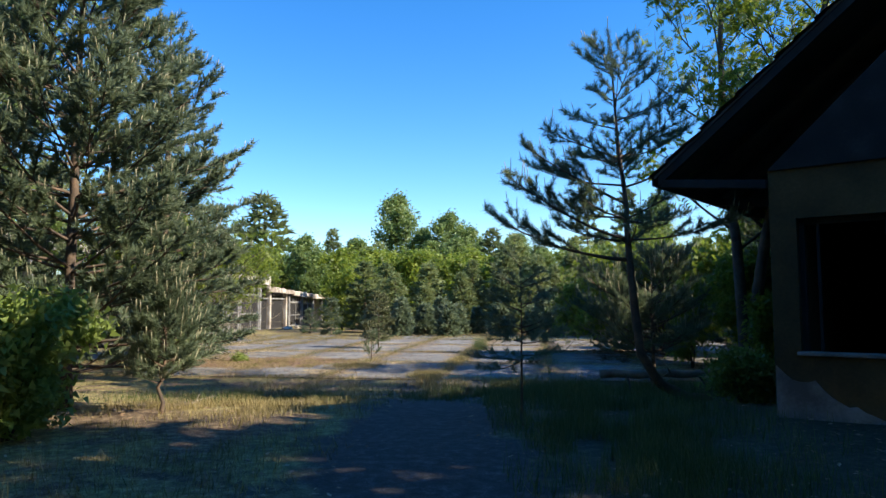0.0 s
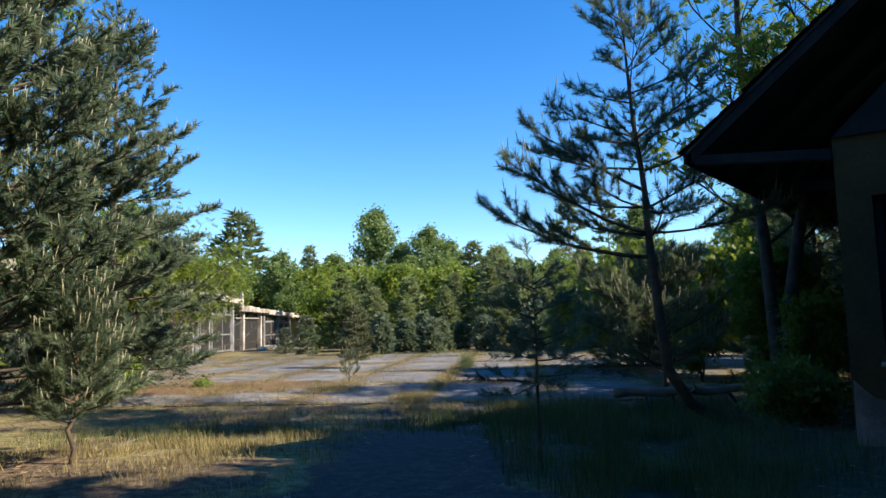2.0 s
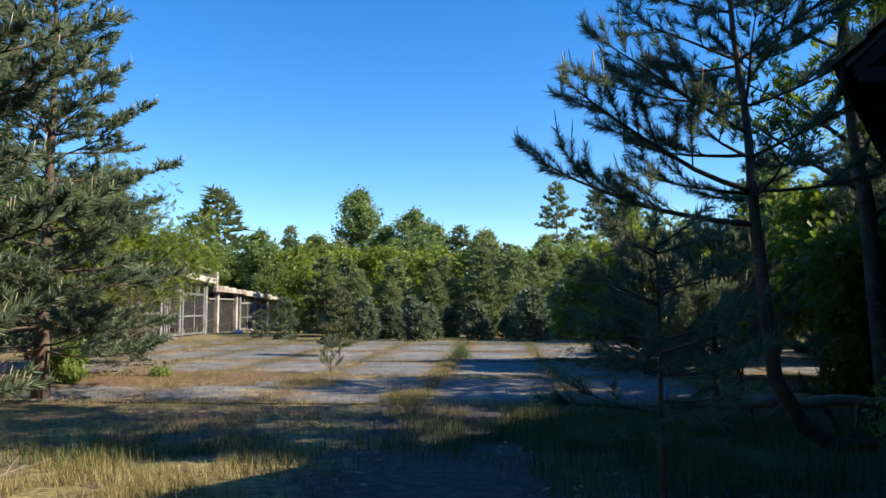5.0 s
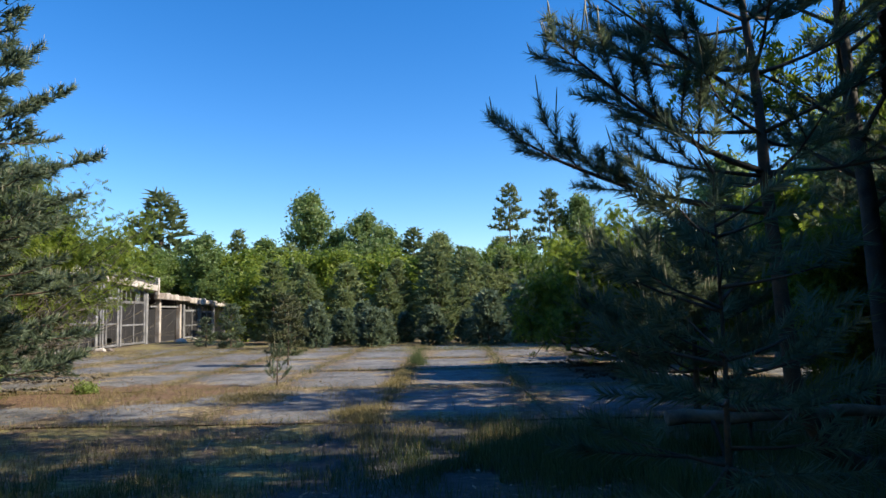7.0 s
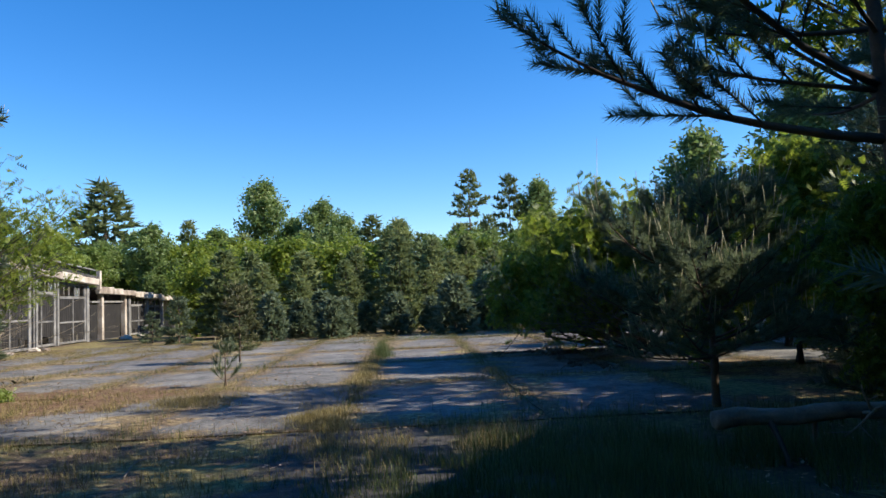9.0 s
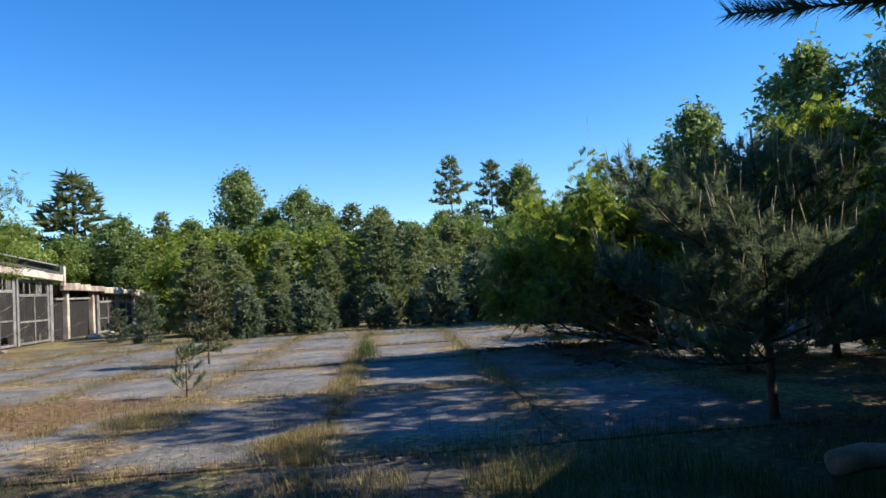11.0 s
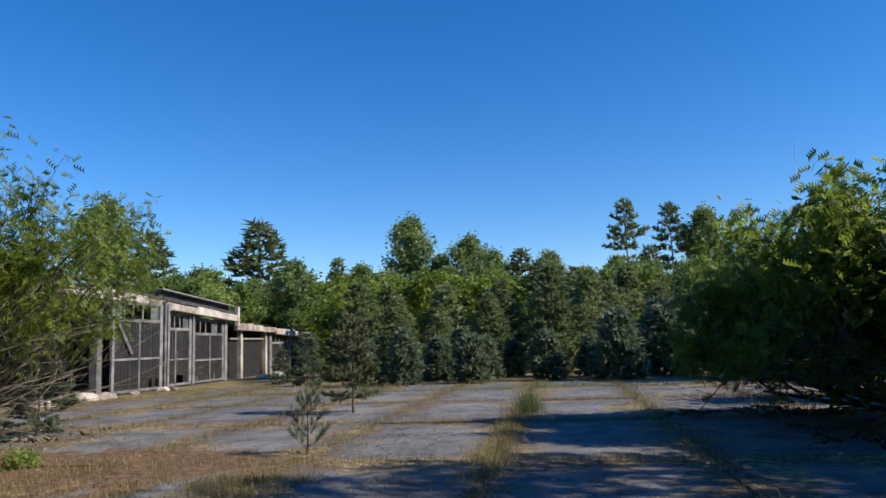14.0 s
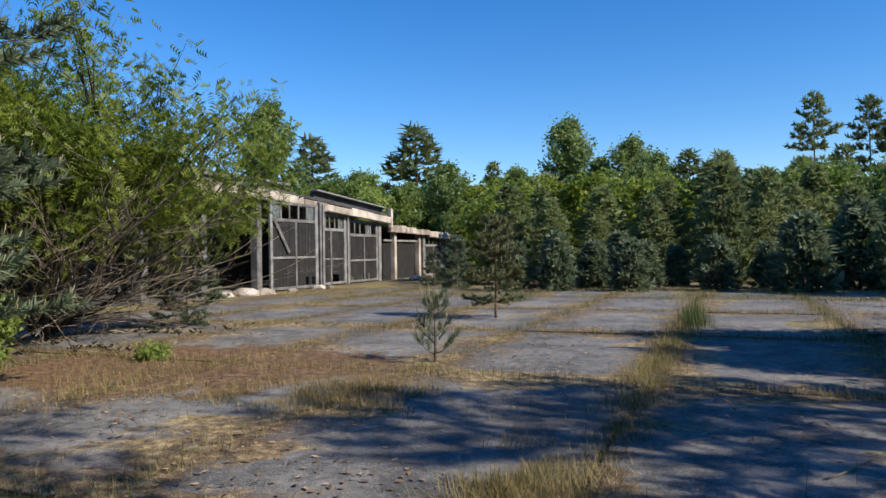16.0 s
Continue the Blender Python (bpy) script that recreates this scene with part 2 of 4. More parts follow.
def tri_soup(name, verts, per, mat, parent=None, label=""):
    """verts: an array (count, per, 3): loose triangles or quads."""
    count = len(verts)
    me = bpy.data.meshes.new(name)
    me.vertices.add(count * per)
    me.vertices.foreach_set("co", np.asarray(verts, np.float32).ravel())
    me.loops.add(count * per)
    me.loops.foreach_set("vertex_index", np.arange(count * per, dtype=np.int32))
    me.polygons.add(count)
    me.polygons.foreach_set("loop_start", np.arange(0, count * per, per, dtype=np.int32))
    me.materials.append(mat)
    me.update(calc_edges=True)
    me.validate()
    ob = new(name, me)
    if parent:
        ob.parent = parent
    if label:
        ob["label"] = label
    return ob


def part(name, bm, mat, parent=None, label=""):
    me = bpy.data.meshes.new(name)
    bm.to_mesh(me)
    bm.free()
    me.materials.append(mat)
    ob = new(name, me)
    if parent:
        ob.parent = parent
    if label:
        ob["label"] = label
    return ob


def box(x0, x1, y0, y1, z0, z1, bevel=0.012, jitter=0.0, seed=0):
    """A bevelled board or block, with slightly uneven corners."""
    bm = bmesh.new()
    bmesh.ops.create_cube(bm, size=1, matrix=Matrix.Translation(((x0 + x1) / 2, (y0 + y1) / 2, (z0 + z1) / 2)) @ Matrix.Diagonal((abs(x1 - x0), abs(y1 - y0), abs(z1 - z0), 1)))
    if jitter:
        r = random.Random(seed)
        for v in bm.verts:
            v.co += Vector((r.uniform(-1, 1), r.uniform(-1, 1), r.uniform(-1, 1))) * jitter
    if bevel:
        bmesh.ops.bevel(bm, geom=bm.edges[:], offset=bevel, segments=1, affect='EDGES')
    return bm


def thing(name, m, label, category, group="", kind=""):
    ob = new(name)
    ob.matrix_world = m
    ob.empty_display_size = 0.2
    return tagged(ob, label, category, group, kind)


class Tubes:
    """Tapered round limbs, gathered into one mesh."""

    def __init__(self, sides=5):
        self.v, self.f, self.sides = [], [], sides

    def add(self, pts, radii):
        k, base = self.sides, len(self.v)
        pts = [Vector(p) for p in pts]
        for i, p in enumerate(pts):
            d = (pts[min(i + 1, len(pts) - 1)] - pts[max(i - 1, 0)])
            d = d.normalized() if d.length > 1e-6 else Vector((0, 0, 1))
            s = d.cross(Vector((0.3, 0.9, 0.2))).normalized()
            t = d.cross(s)
            for j in range(k):
                a = 2 * math.pi * j / k
                self.v.append(p + (s * math.cos(a) + t * math.sin(a)) * radii[i])
        for i in range(len(pts) - 1):
            for j in range(k):
                a, b = base + i * k + j, base + i * k + (j + 1) % k
                self.f.append((a, b, b + k, a + k))
        self.f.append(tuple(base + j for j in range(k))[::-1])
        self.f.append(tuple(base + (len(pts) - 1) * k + j for j in range(k)))

    def make(self, name, mat, parent=None, label=""):
        return mesh_object(name, self.v, self.f, mat, parent, label, True)


def ground_z(x, y):
    t = min(1.0, max(0.0, (20.0 - y) / 7.5))
    z = 0.42 * t * t * (3 - 2 * t)
    k = 0.25 + 0.75 * t
    return z + k * (0.035 * noise.noise(Vector((x * 0.5, y * 0.5, 0))) + 0.015 * noise.noise(Vector((x * 2.1, y * 2.1, 3)))) - 0.002


# ---- trees ----
def needles(rng, a, b, per_m, length, width):
    """Needle blades round the twigs from a to b (arrays)."""
    d = b - a
    ln = np.linalg.norm(d, axis=1)
    cnt = np.maximum(3, (ln * per_m).astype(int))
    idx = np.repeat(np.arange(len(a)), cnt)
    t = rng.random(len(idx))[:, None]
    dirn = (d / np.maximum(ln, 1e-6)[:, None])[idx]
    rad = rng.normal(size=(len(idx), 3))
    rad -= dirn * np.sum(rad * dirn, axis=1)[:, None]
    rad /= np.linalg.norm(rad, axis=1)[:, None] + 1e-9
    way = dirn * 0.75 + rad * 0.75 + np.array((0, 0, 0.12))
    way /= np.linalg.norm(way, axis=1)[:, None]
    side = np.cross(way, rng.normal(size=(len(idx), 3)))
    side /= np.linalg.norm(side, axis=1)[:, None] + 1e-9
    p = a[idx] + d[idx] * t
    lng = length * rng.uniform(0.7, 1.2, (len(idx), 1))
    return np.stack([p - side * width / 2, p + side * width / 2, p + way * lng], axis=1)


def pine(name, place, h, spread, seed, label, crown=0.15, per_m=150, length=0.1, width=0.014, whorl=0.42, limbs=5,
         twig_step=0.16, candles=0.5, bend=(), lean=(0, 0), mat=None, radius=None, group="", extra=(), droop=0.0, upright=0.0, candle_size=0.14, fine_wood=True):
    rng, r = np.random.default_rng(seed), random.Random(seed)
    root = thing(name, pose(*place), label, "tree", group)
    trunk_r = radius or 0.013 * h + 0.02
    pts = [Vector(p) for p in bend] or [Vector((0, 0, -0.1))]
    z0 = pts[-1].z
    x0, y0 = pts[-1].x, pts[-1].y
    for i in range(1, 13):
        f = i / 12
        pts.append(Vector((x0 + lean[0] * f + 0.02 * h * 0.3 * noise.noise(Vector((seed, f * 4, 0))),
                           y0 + lean[1] * f + 0.02 * h * 0.3 * noise.noise(Vector((seed, f * 4, 9))), z0 + (h - z0) * f)))
    radii = [trunk_r * max(0.06, 1 - 0.95 * max(0, p.z) / h) * (1.25 if p.z < 0.1 else 1) for p in pts]
    tr = Tubes(8)
    tr.add(pts, radii)
    tr.make("trunk", M_PINEBARK, root)

    def at(z):
        for p, q in zip(pts, pts[1:]):
            if p.z <= z <= q.z:
                return p.lerp(q, (z - p.z) / max(1e-6, q.z - p.z))
        return pts[-1]

    wood, A, B, C = Tubes(4 if fine_wood else 3), [], [], []
    A.append(pts[-2]), B.append(pts[-1])

    def limb(start, az, L, rise, thick):
        d = Vector((math.cos(az), math.sin(az), math.tan(rise)))
        d.normalize()
        line, n = [start], 7 if fine_wood else 4
        for i in range(n):
            f = (i + 1) / n
            up = 0.16 * f - droop * (1 - f)
            d = (d + Vector((r.uniform(-.1, .1), r.uniform(-.1, .1), up * 0.5 + r.uniform(-.06, .06) + upright * 0.1))).normalized()
            line.append(line[-1] + d * (L / n))
        wood.add(line, [thick * (1 - 0.85 * i / n) for i in range(n + 1)])
        s, step = 0.3 * L, twig_step
        k = 0
        while s < L:
            f = s / L * n
            i = min(n - 1, int(f))
            p = line[i].lerp(line[i + 1], f - i)
            dd = (line[i + 1] - line[i]).normalized()
            side = dd.cross(Vector((0, 0, 1))).normalized() * (1 if k % 2 else -1)
            way = (dd * 0.8 + side * r.uniform(0.5, 1.0) + Vector((0, 0, r.uniform(-.1, .45) + upright * 0.3))).normalized()
            tl = (0.2 + 0.42 * (L - s) ** 0.8) * r.uniform(0.6, 1.15)
            q = p + way * tl
            A.append(p + way * 0.15 * tl), B.append(q)
            if tl > 0.4:
                if fine_wood:
                    wood.add([p, q], [0.008, 0.003])
                for m in range(int(tl / 0.2)):
                    o = p.lerp(q, 0.35 + 0.6 * r.random())
                    w2 = (way + Vector((r.uniform(-1, 1), r.uniform(-1, 1), r.uniform(-.2, .8)))).normalized()
                    e = o + w2 * r.uniform(0.12, 0.28)
                    A.append(o), B.append(e)
                    if r.random() < candles * 0.6:
                        C.append((e, w2))
            if r.random() < candles:
                C.append((q, way))
            s += step * r.uniform(0.7, 1.3)
            k += 1
        A.append(line[-2]), B.append(line[-1])
        if candles:
            C.append((line[-1], d))

    z, w = max(h * crown, 0.12), 0
    while z < h * 0.97:
        f = (z - h * crown) / (h * (1 - crown))
        L = spread * ((1 - f) ** 0.75) * (0.75 + 0.25 * min(1, f * 4)) + 0.12
        for i in range(limbs):
            if r.random() < 0.12:
                continue
            limb(at(z + r.uniform(-.08, .08)), w * 0.7 + 2 * math.pi * i / limbs + r.uniform(-.35, .35), L * r.uniform(0.7, 1.12),
                 radians(-4 + 38 * f + r.uniform(-8, 8)) + upright * 0.3, 0.006 * L + 0.006 + 0.003 * L * (1 - f))
        z += whorl * r.uniform(0.75, 1.25) * (1.0 if f < 0.7 else 0.8)
        w += 1
    for (sz, az, L, rise) in extra:
        limb(at(sz), az, L, rise, 0.013 * L)
    wood.make("branchwork", M_PINEBARK, root)
    tri_soup("needles", needles(rng, np.array(A), np.array(B), per_m, length, width), 3, mat or M_NEEDLE, root)
    if candles:
        ct = Tubes(4)
        C.append((pts[-1], Vector((0, 0, 1))))
        for e, w in C:
            up = (Vector(w) * 0.35 + Vector((r.uniform(-.1, .1), r.uniform(-.1, .1), 1))).normalized()
            ln = candle_size * r.uniform(0.5, 1.4)
            ct.add([e, e + up * ln * 0.6, e + up * ln], [0.005, 0.006, 0.002])
        ct.make("spring_growth", M_CANDLE, root, "pale upright spring shoots")["kind"] = "stuff"
    return root


def leaves(rng, pts, n_each, spread, size, droop=0.3):
    """Small folded leaves scattered round the points."""
    idx = np.repeat(np.arange(len(pts)), n_each)
    p = pts[idx] + rng.normal(size=(len(idx), 3)) * spread
    u = rng.normal(size=(len(idx), 3)) + np.array((0, 0, -droop))
    u /= np.linalg.norm(u, axis=1)[:, None]
    v = np.cross(u, rng.normal(size=(len(idx), 3)))
    v /= np.linalg.norm(v, axis=1)[:, None] + 1e-9
    s = size * rng.uniform(0.6, 1.3, (len(idx), 1))
    return np.stack([p + v * s * 0.32, p + u * s, p - v * s * 0.32], axis=1)


def pinnate(rng, pts, n_each, spread, size):
    """Feathered leaves: pairs of leaflets along a drooping stalk."""
    out = []
    idx = np.repeat(np.arange(len(pts)), n_each)
    p0 = pts[idx] + rng.normal(size=(len(idx), 3)) * spread
    u = rng.normal(size=(len(idx), 3)) * np.array((1, 1, 0.4)) + np.array((0, 0, -0.15))
    u /= np.linalg.norm(u, axis=1)[:, None]
    v = np.cross(u, np.array((0, 0, 0.5)) + rng.normal(size=(len(idx), 3)) * 0.9)
    v /= np.linalg.norm(v, axis=1)[:, None] + 1e-9
    L = rng.uniform(0.12, 0.24, (len(idx), 1))
    for k in range(4):
        for sgn in (-1, 1):
            p = p0 + u * L * (0.25 + 0.23 * k) - np.array((0, 0, 0.02)) * k
            w = v * sgn * 0.9 + u * 0.4
            out.append(np.stack([p + u * size * 0.24, p + w * size, p - u * size * 0.24], axis=1))
    return np.concatenate(out)


def grow(r, tubes, start, way, length, radius, depth, ends, up=0.1, wild=0.35, kids=3, shrink=0.62, bare=None, side=0.9):
    n = 5
    line, d = [start], way.normalized()
    for i in range(n):
        d = (d + Vector((r.uniform(-wild, wild), r.uniform(-wild, wild), r.uniform(-wild, wild) * 0.7 + up)) * 0.5).normalized()
        line.append(line[-1] + d * length / n)
    tubes.add(line, [radius * (1 - 0.55 * i / n) for i in range(n + 1)])
    if depth <= 1:
        ends.extend(line[2:])
    if depth == 0:
        return
    for k in range(kids):
        f = 0.35 + 0.65 * (k + r.random() * 0.7) / kids
        i = min(n - 1, int(f * n))
        p = line[i].lerp(line[i + 1], f * n - i if f < 1 else 1)
        w = (d * 0.8 + Vector((r.uniform(-1, 1), r.uniform(-1, 1), r.uniform(-.5, .8))) * side).normalized()
        grow(r, tubes, p, w, length * shrink * r.uniform(0.75, 1.2), radius * 0.5, depth - 1, ends, up, wild, kids, shrink, bare, side)


def broadleaf(name, place, h, seed, label, spread=0.35, leaf=0.09, per=8, depth=3, stems=1, mat=None, bark=None, lean=0.1, trunk=0.45, kids=3,
              feathered=False, scatter=0.16, up=0.12, group="", category="tree", radius=None, sub=4):
    rng, r = np.random.default_rng(seed), random.Random(seed)
    root = thing(name, pose(*place), label, category, group)
    stem, wood, ends = Tubes(7), Tubes(3), []
    for s in range(stems):
        d = Vector((r.uniform(-lean, lean), r.uniform(-lean, lean), 1)).normalized()
        line = [Vector((r.uniform(-.1, .1) * (stems > 1), r.uniform(-.1, .1) * (stems > 1), -0.1))]
        for i in range(10):
            d = (d + Vector((r.uniform(-.1, .1), r.uniform(-.1, .1), 0.05))).normalized()
            line.append(line[-1] + d * h * 0.095)
        rad = (radius or 0.012 * h + 0.015) / (stems ** 0.4)
        stem.add(line, [rad * (1 - 0.9 * i / 10) + 0.006 for i in range(11)])
        nl = int(5 + h * 1.2) if sub == 4 else sub
        for i in range(nl):
            f = trunk + (0.97 - trunk) * i / nl
            k = min(9, int(f * 10))
            p = line[k].lerp(line[k + 1], f * 10 - k)
            az = i * 2.4 + r.uniform(-.4, .4)
            w = Vector((math.cos(az), math.sin(az), 0.5 + 0.6 * f))
            grow(r, wood, p, w, h * spread * (0.12 + 0.62 * math.sin(math.pi * min(1, 0.18 + 0.8 * i / nl))) * r.uniform(0.6, 1.25) + 0.15, rad * 0.4 * (1.1 - f), depth - 1, ends, up, 0.35, kids)
    stem.make("trunk", bark or M_BARK, root)
    wood.make("branchwork", bark if bark and bark != M_BIRCHBARK else M_BARK, root)
    e = np.array([tuple(p) for p in ends])
    if feathered:
        tri_soup("foliage", pinnate(rng, e, per, scatter, leaf), 3, mat or M_LOCUST, root)
    else:
        tri_soup("foliage", leaves(rng, e, per, scatter, leaf), 3, mat or M_LEAF, root)
    return root


# ---- ground ----
def spaced(core0, core1, step, far):
    c = list(np.arange(core0, core1 + 1e-6, step))
    out, d = [], step
    lo, hi = core0, core1
    while hi < far:
        d *= 1.35
        lo -= d
        hi += d
        c = [lo] + c + [hi]
    return c


gx, gy = spaced(-14, 14, 0.35, 900), spaced(-2, 50, 0.35, 900)
gv = [(x, y, ground_z(x, y) if abs(x) < 60 and abs(y) < 120 else -0.01) for y in gy for x in gx]
nx = len(gx)
gf = [(j * nx + i, j * nx + i + 1, (j + 1) * nx + i + 1, (j + 1) * nx + i) for j in range(len(gy) - 1) for i in range(nx - 1)]
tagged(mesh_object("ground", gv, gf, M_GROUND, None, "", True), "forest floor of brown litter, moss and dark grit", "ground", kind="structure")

# ---- derelict house beside the path ----
HOUSE = pose(4.08, 13.25, 0, 0, 0, -38)
W, LEN, EAVE, PITCH = 4.9, 9.0, 3.55, math.tan(radians(38.5))
house = thing("house", HOUSE, "derelict ochre plastered gable house with tiled roof", "house")


def prism(outline, y0, y1):
    """An upright wall of that outline (x, z), from y0 to y1 in depth."""
    bm = bmesh.new()
    a = [bm.verts.new((x, y0, z)) for x, z in outline]
    b = [bm.verts.new((x, y1, z)) for x, z in outline]
    bm.faces.new(a), bm.faces.new(b[::-1])
    k = len(outline)
    for i in range(k):
        bm.faces.new((a[i], b[i], b[(i + 1) % k], a[(i + 1) % k]))
    bmesh.ops.recalc_face_normals(bm, faces=bm.faces[:])
    return bm


ridge = 3.3 + (W / 2) * PITCH + 0.35
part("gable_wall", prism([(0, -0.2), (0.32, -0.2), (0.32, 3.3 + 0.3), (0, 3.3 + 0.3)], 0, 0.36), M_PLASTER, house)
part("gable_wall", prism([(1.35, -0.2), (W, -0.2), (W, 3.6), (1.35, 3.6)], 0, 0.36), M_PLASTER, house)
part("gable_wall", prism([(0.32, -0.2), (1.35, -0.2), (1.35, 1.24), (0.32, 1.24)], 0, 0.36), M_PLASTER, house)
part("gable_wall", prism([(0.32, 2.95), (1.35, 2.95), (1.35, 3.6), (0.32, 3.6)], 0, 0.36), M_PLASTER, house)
# near-black infill: the shade under the roof verge is put into its colour
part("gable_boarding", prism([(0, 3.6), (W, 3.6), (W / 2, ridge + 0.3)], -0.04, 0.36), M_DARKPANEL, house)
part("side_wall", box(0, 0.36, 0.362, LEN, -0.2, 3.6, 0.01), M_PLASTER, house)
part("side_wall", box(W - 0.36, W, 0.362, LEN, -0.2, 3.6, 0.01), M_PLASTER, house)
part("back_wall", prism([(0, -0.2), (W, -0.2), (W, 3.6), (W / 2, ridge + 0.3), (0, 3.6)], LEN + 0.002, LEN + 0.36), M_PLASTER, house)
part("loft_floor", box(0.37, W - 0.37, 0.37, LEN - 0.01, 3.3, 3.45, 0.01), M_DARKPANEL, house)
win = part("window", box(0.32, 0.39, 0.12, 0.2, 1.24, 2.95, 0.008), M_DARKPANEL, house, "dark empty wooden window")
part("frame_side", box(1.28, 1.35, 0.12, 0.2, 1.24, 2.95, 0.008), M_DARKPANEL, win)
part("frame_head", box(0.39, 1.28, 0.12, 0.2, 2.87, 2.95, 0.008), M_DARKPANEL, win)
part("frame_sill", box(0.28, 1.39, -0.05, 0.2, 1.2, 1.25, 0.01), M_BASE, win)
part("mullion", box(0.52, 0.56, 0.13, 0.19, 1.25, 2.87, 0.006), M_DARKPANEL, win)
# bare base where the plaster has fallen
r = random.Random(5)
edge = [(0.0, -0.2)]
for i in range(40):
    x = 0.02 + i * 0.09
    edge.append((x, 0.32 + 0.75 * math.exp(-x * 1.1) + 0.16 * noise.noise(Vector((x * 3, 0, 4))) + r.uniform(-.03, .03)))
edge.append((edge[-1][0], -0.2))
part("bare_base", prism([(x, z) for x, z in edge], -0.025, -0.002), M_BASE, house, "pale bare base where plaster fell")
for side in (-1, 1):
    def slope(u, lift):
        z = EAVE + 0.1 + (u + 1.5) * PITCH + lift
        return (u if side < 0 else W - u, z)
    u1 = W / 2
    part("roof_deck", prism([slope(-1.5, 0), slope(u1, 0), slope(u1, 0.05), slope(-1.5, 0.05)], -0.12, LEN + 0.5), M_TAR, house)
    for j in range(9):
        y = -0.1 + j * 1.15
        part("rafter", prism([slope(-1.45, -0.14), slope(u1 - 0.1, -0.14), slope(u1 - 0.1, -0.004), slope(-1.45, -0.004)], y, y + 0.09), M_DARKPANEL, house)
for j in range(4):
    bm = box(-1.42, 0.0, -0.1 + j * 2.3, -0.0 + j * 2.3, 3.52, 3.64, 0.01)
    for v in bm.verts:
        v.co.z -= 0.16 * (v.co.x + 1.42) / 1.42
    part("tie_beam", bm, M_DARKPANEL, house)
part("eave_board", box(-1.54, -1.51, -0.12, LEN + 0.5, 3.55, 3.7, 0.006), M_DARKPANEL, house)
# tiles: curved pieces in courses, on the slope above the path
tile_me = None
course, u = 0, -1.58
while u < W / 2 - 0.1:
    for j in range(9):
        if tile_me is None:
            tv, tf = [], []
            for a in range(5):
                x = -0.13 + 0.065 * a
                zz = 0.035 * math.sin(math.pi * a / 4)
                for (s, dz) in ((0, 0.0), (0.36, 0.0)):
                    tv += [(s, x, zz + 0.02), (s, x, zz)]
            for a in range(4):
                q, p = a * 4, a * 4 + 4
                tf += [(q, p, p + 2, q + 2), (q + 1, q + 3, p + 3, p + 1), (q, q + 1, p + 1, p), (q + 2, p + 2, p + 3, q + 3)]
            tile_me = bpy.data.meshes.new("roof_tile")
            tile_me.from_pydata(tv, [], tf)
            tile_me.materials.append(M_TILE)
        ob = new("roof_tile", tile_me)
        ob.parent = house
        z = EAVE + 0.16 + (u + 1.5) * PITCH
        ob.matrix_local = pose(u, -0.03 + j * 0.25 + r.uniform(-.01, .01), z + 0.012 + r.uniform(0, .015), 0, -38.5 + 5 + r.uniform(-2, 2), r.uniform(-2, 2))
    u += 0.25
    course += 1

# ---- garage row ----
GAR = pose(-15.42, 48.54, 0, 0, 0, 85)     # x runs along the front, y goes into the building
garage = thing("garage_building", GAR, "derelict garage row with weathered timber doors and crumbling white fascia", "building")


def gpart(name, x0, x1, y0, y1, z0, z1, mat, parent=None, bevel=0.012, jitter=0.0, label="", sag=0.0):
    bm = box(x0, x1, y0, y1, z0, z1, bevel, jitter, int(abs(x0 * 91 + z0 * 37)))
    if sag:
        for v in bm.verts:
            v.co.z += sag * (v.co.x - x0)
    return part(name, bm, mat, parent or garage, label)


# main hall, from x -22 to 8.8; low wing from 8.8 to 25
# hall back wall in tar colour: the unlit depth of the bays is painted in
gpart("back_wall", -22, 8.8, 7.0, 7.3, -0.1, 3.6, M_TAR)
gpart("end_wall", -22.3, -22.002, 0.0, 7.3, -0.1, 4.1, M_PALE)
gpart("cross_wall", 8.5, 8.8, 0.3, 6.998, -0.1, 3.5, M_PALE)
gpart("wing_back_wall", 8.802, 25, 6.0, 6.3, -0.1, 2.6, M_PALE)
gpart("wing_end_wall", 24.7, 25, 0.2, 5.998, -0.1, 2.5, M_PALE)
gpart("floor_slab", -22, 25, 0.1, 6.99, -0.05, 0.04, M_TAR)
gpart("roof", -22.3, -3.002, -0.35, 7.4, 4.62, 4.76, M_TAR, sag=-0.016)
gpart("roof", -3, 8.9, -0.35, 7.4, 4.32, 4.46, M_TAR, sag=-0.05)
gpart("wing_roof", 8.95, 25.3, -0.3, 6.5, 3.1, 3.22, M_TAR, sag=-0.03)
r = random.Random(8)


def fall(x):
    """Height of the fascia's lower edge along the main hall."""
    return 3.93 - (0.05 if x > -3 else 0.016) * (x + 3)


x = -22.2
while x < 8.7:
    w = r.uniform(1.5, 2.6)
    x1 = min(8.85, x + w)
    gpart("fascia_block", x, x1 - 0.01, -0.4, -0.1, fall(x) + r.uniform(-.05, .05), fall(x) + 0.4 + r.uniform(-.06, .03), M_CONCRETE, bevel=0.03, jitter=0.03, sag=fall(x + 1) - fall(x))
    x = x1
x = 8.9
while x < 25.2:
    x1 = min(25.3, x + r.uniform(1.4, 2.4))
    z = 3.08 - 0.032 * (x - 8.9)
    gpart("fascia_block", x, x1 - 0.01, -0.36, -0.08, z - 0.22 + r.uniform(-.05, .05), z + 0.16 + r.uniform(-.04, .03), M_CONCRETE, bevel=0.03, jitter=0.025)
    x = x1
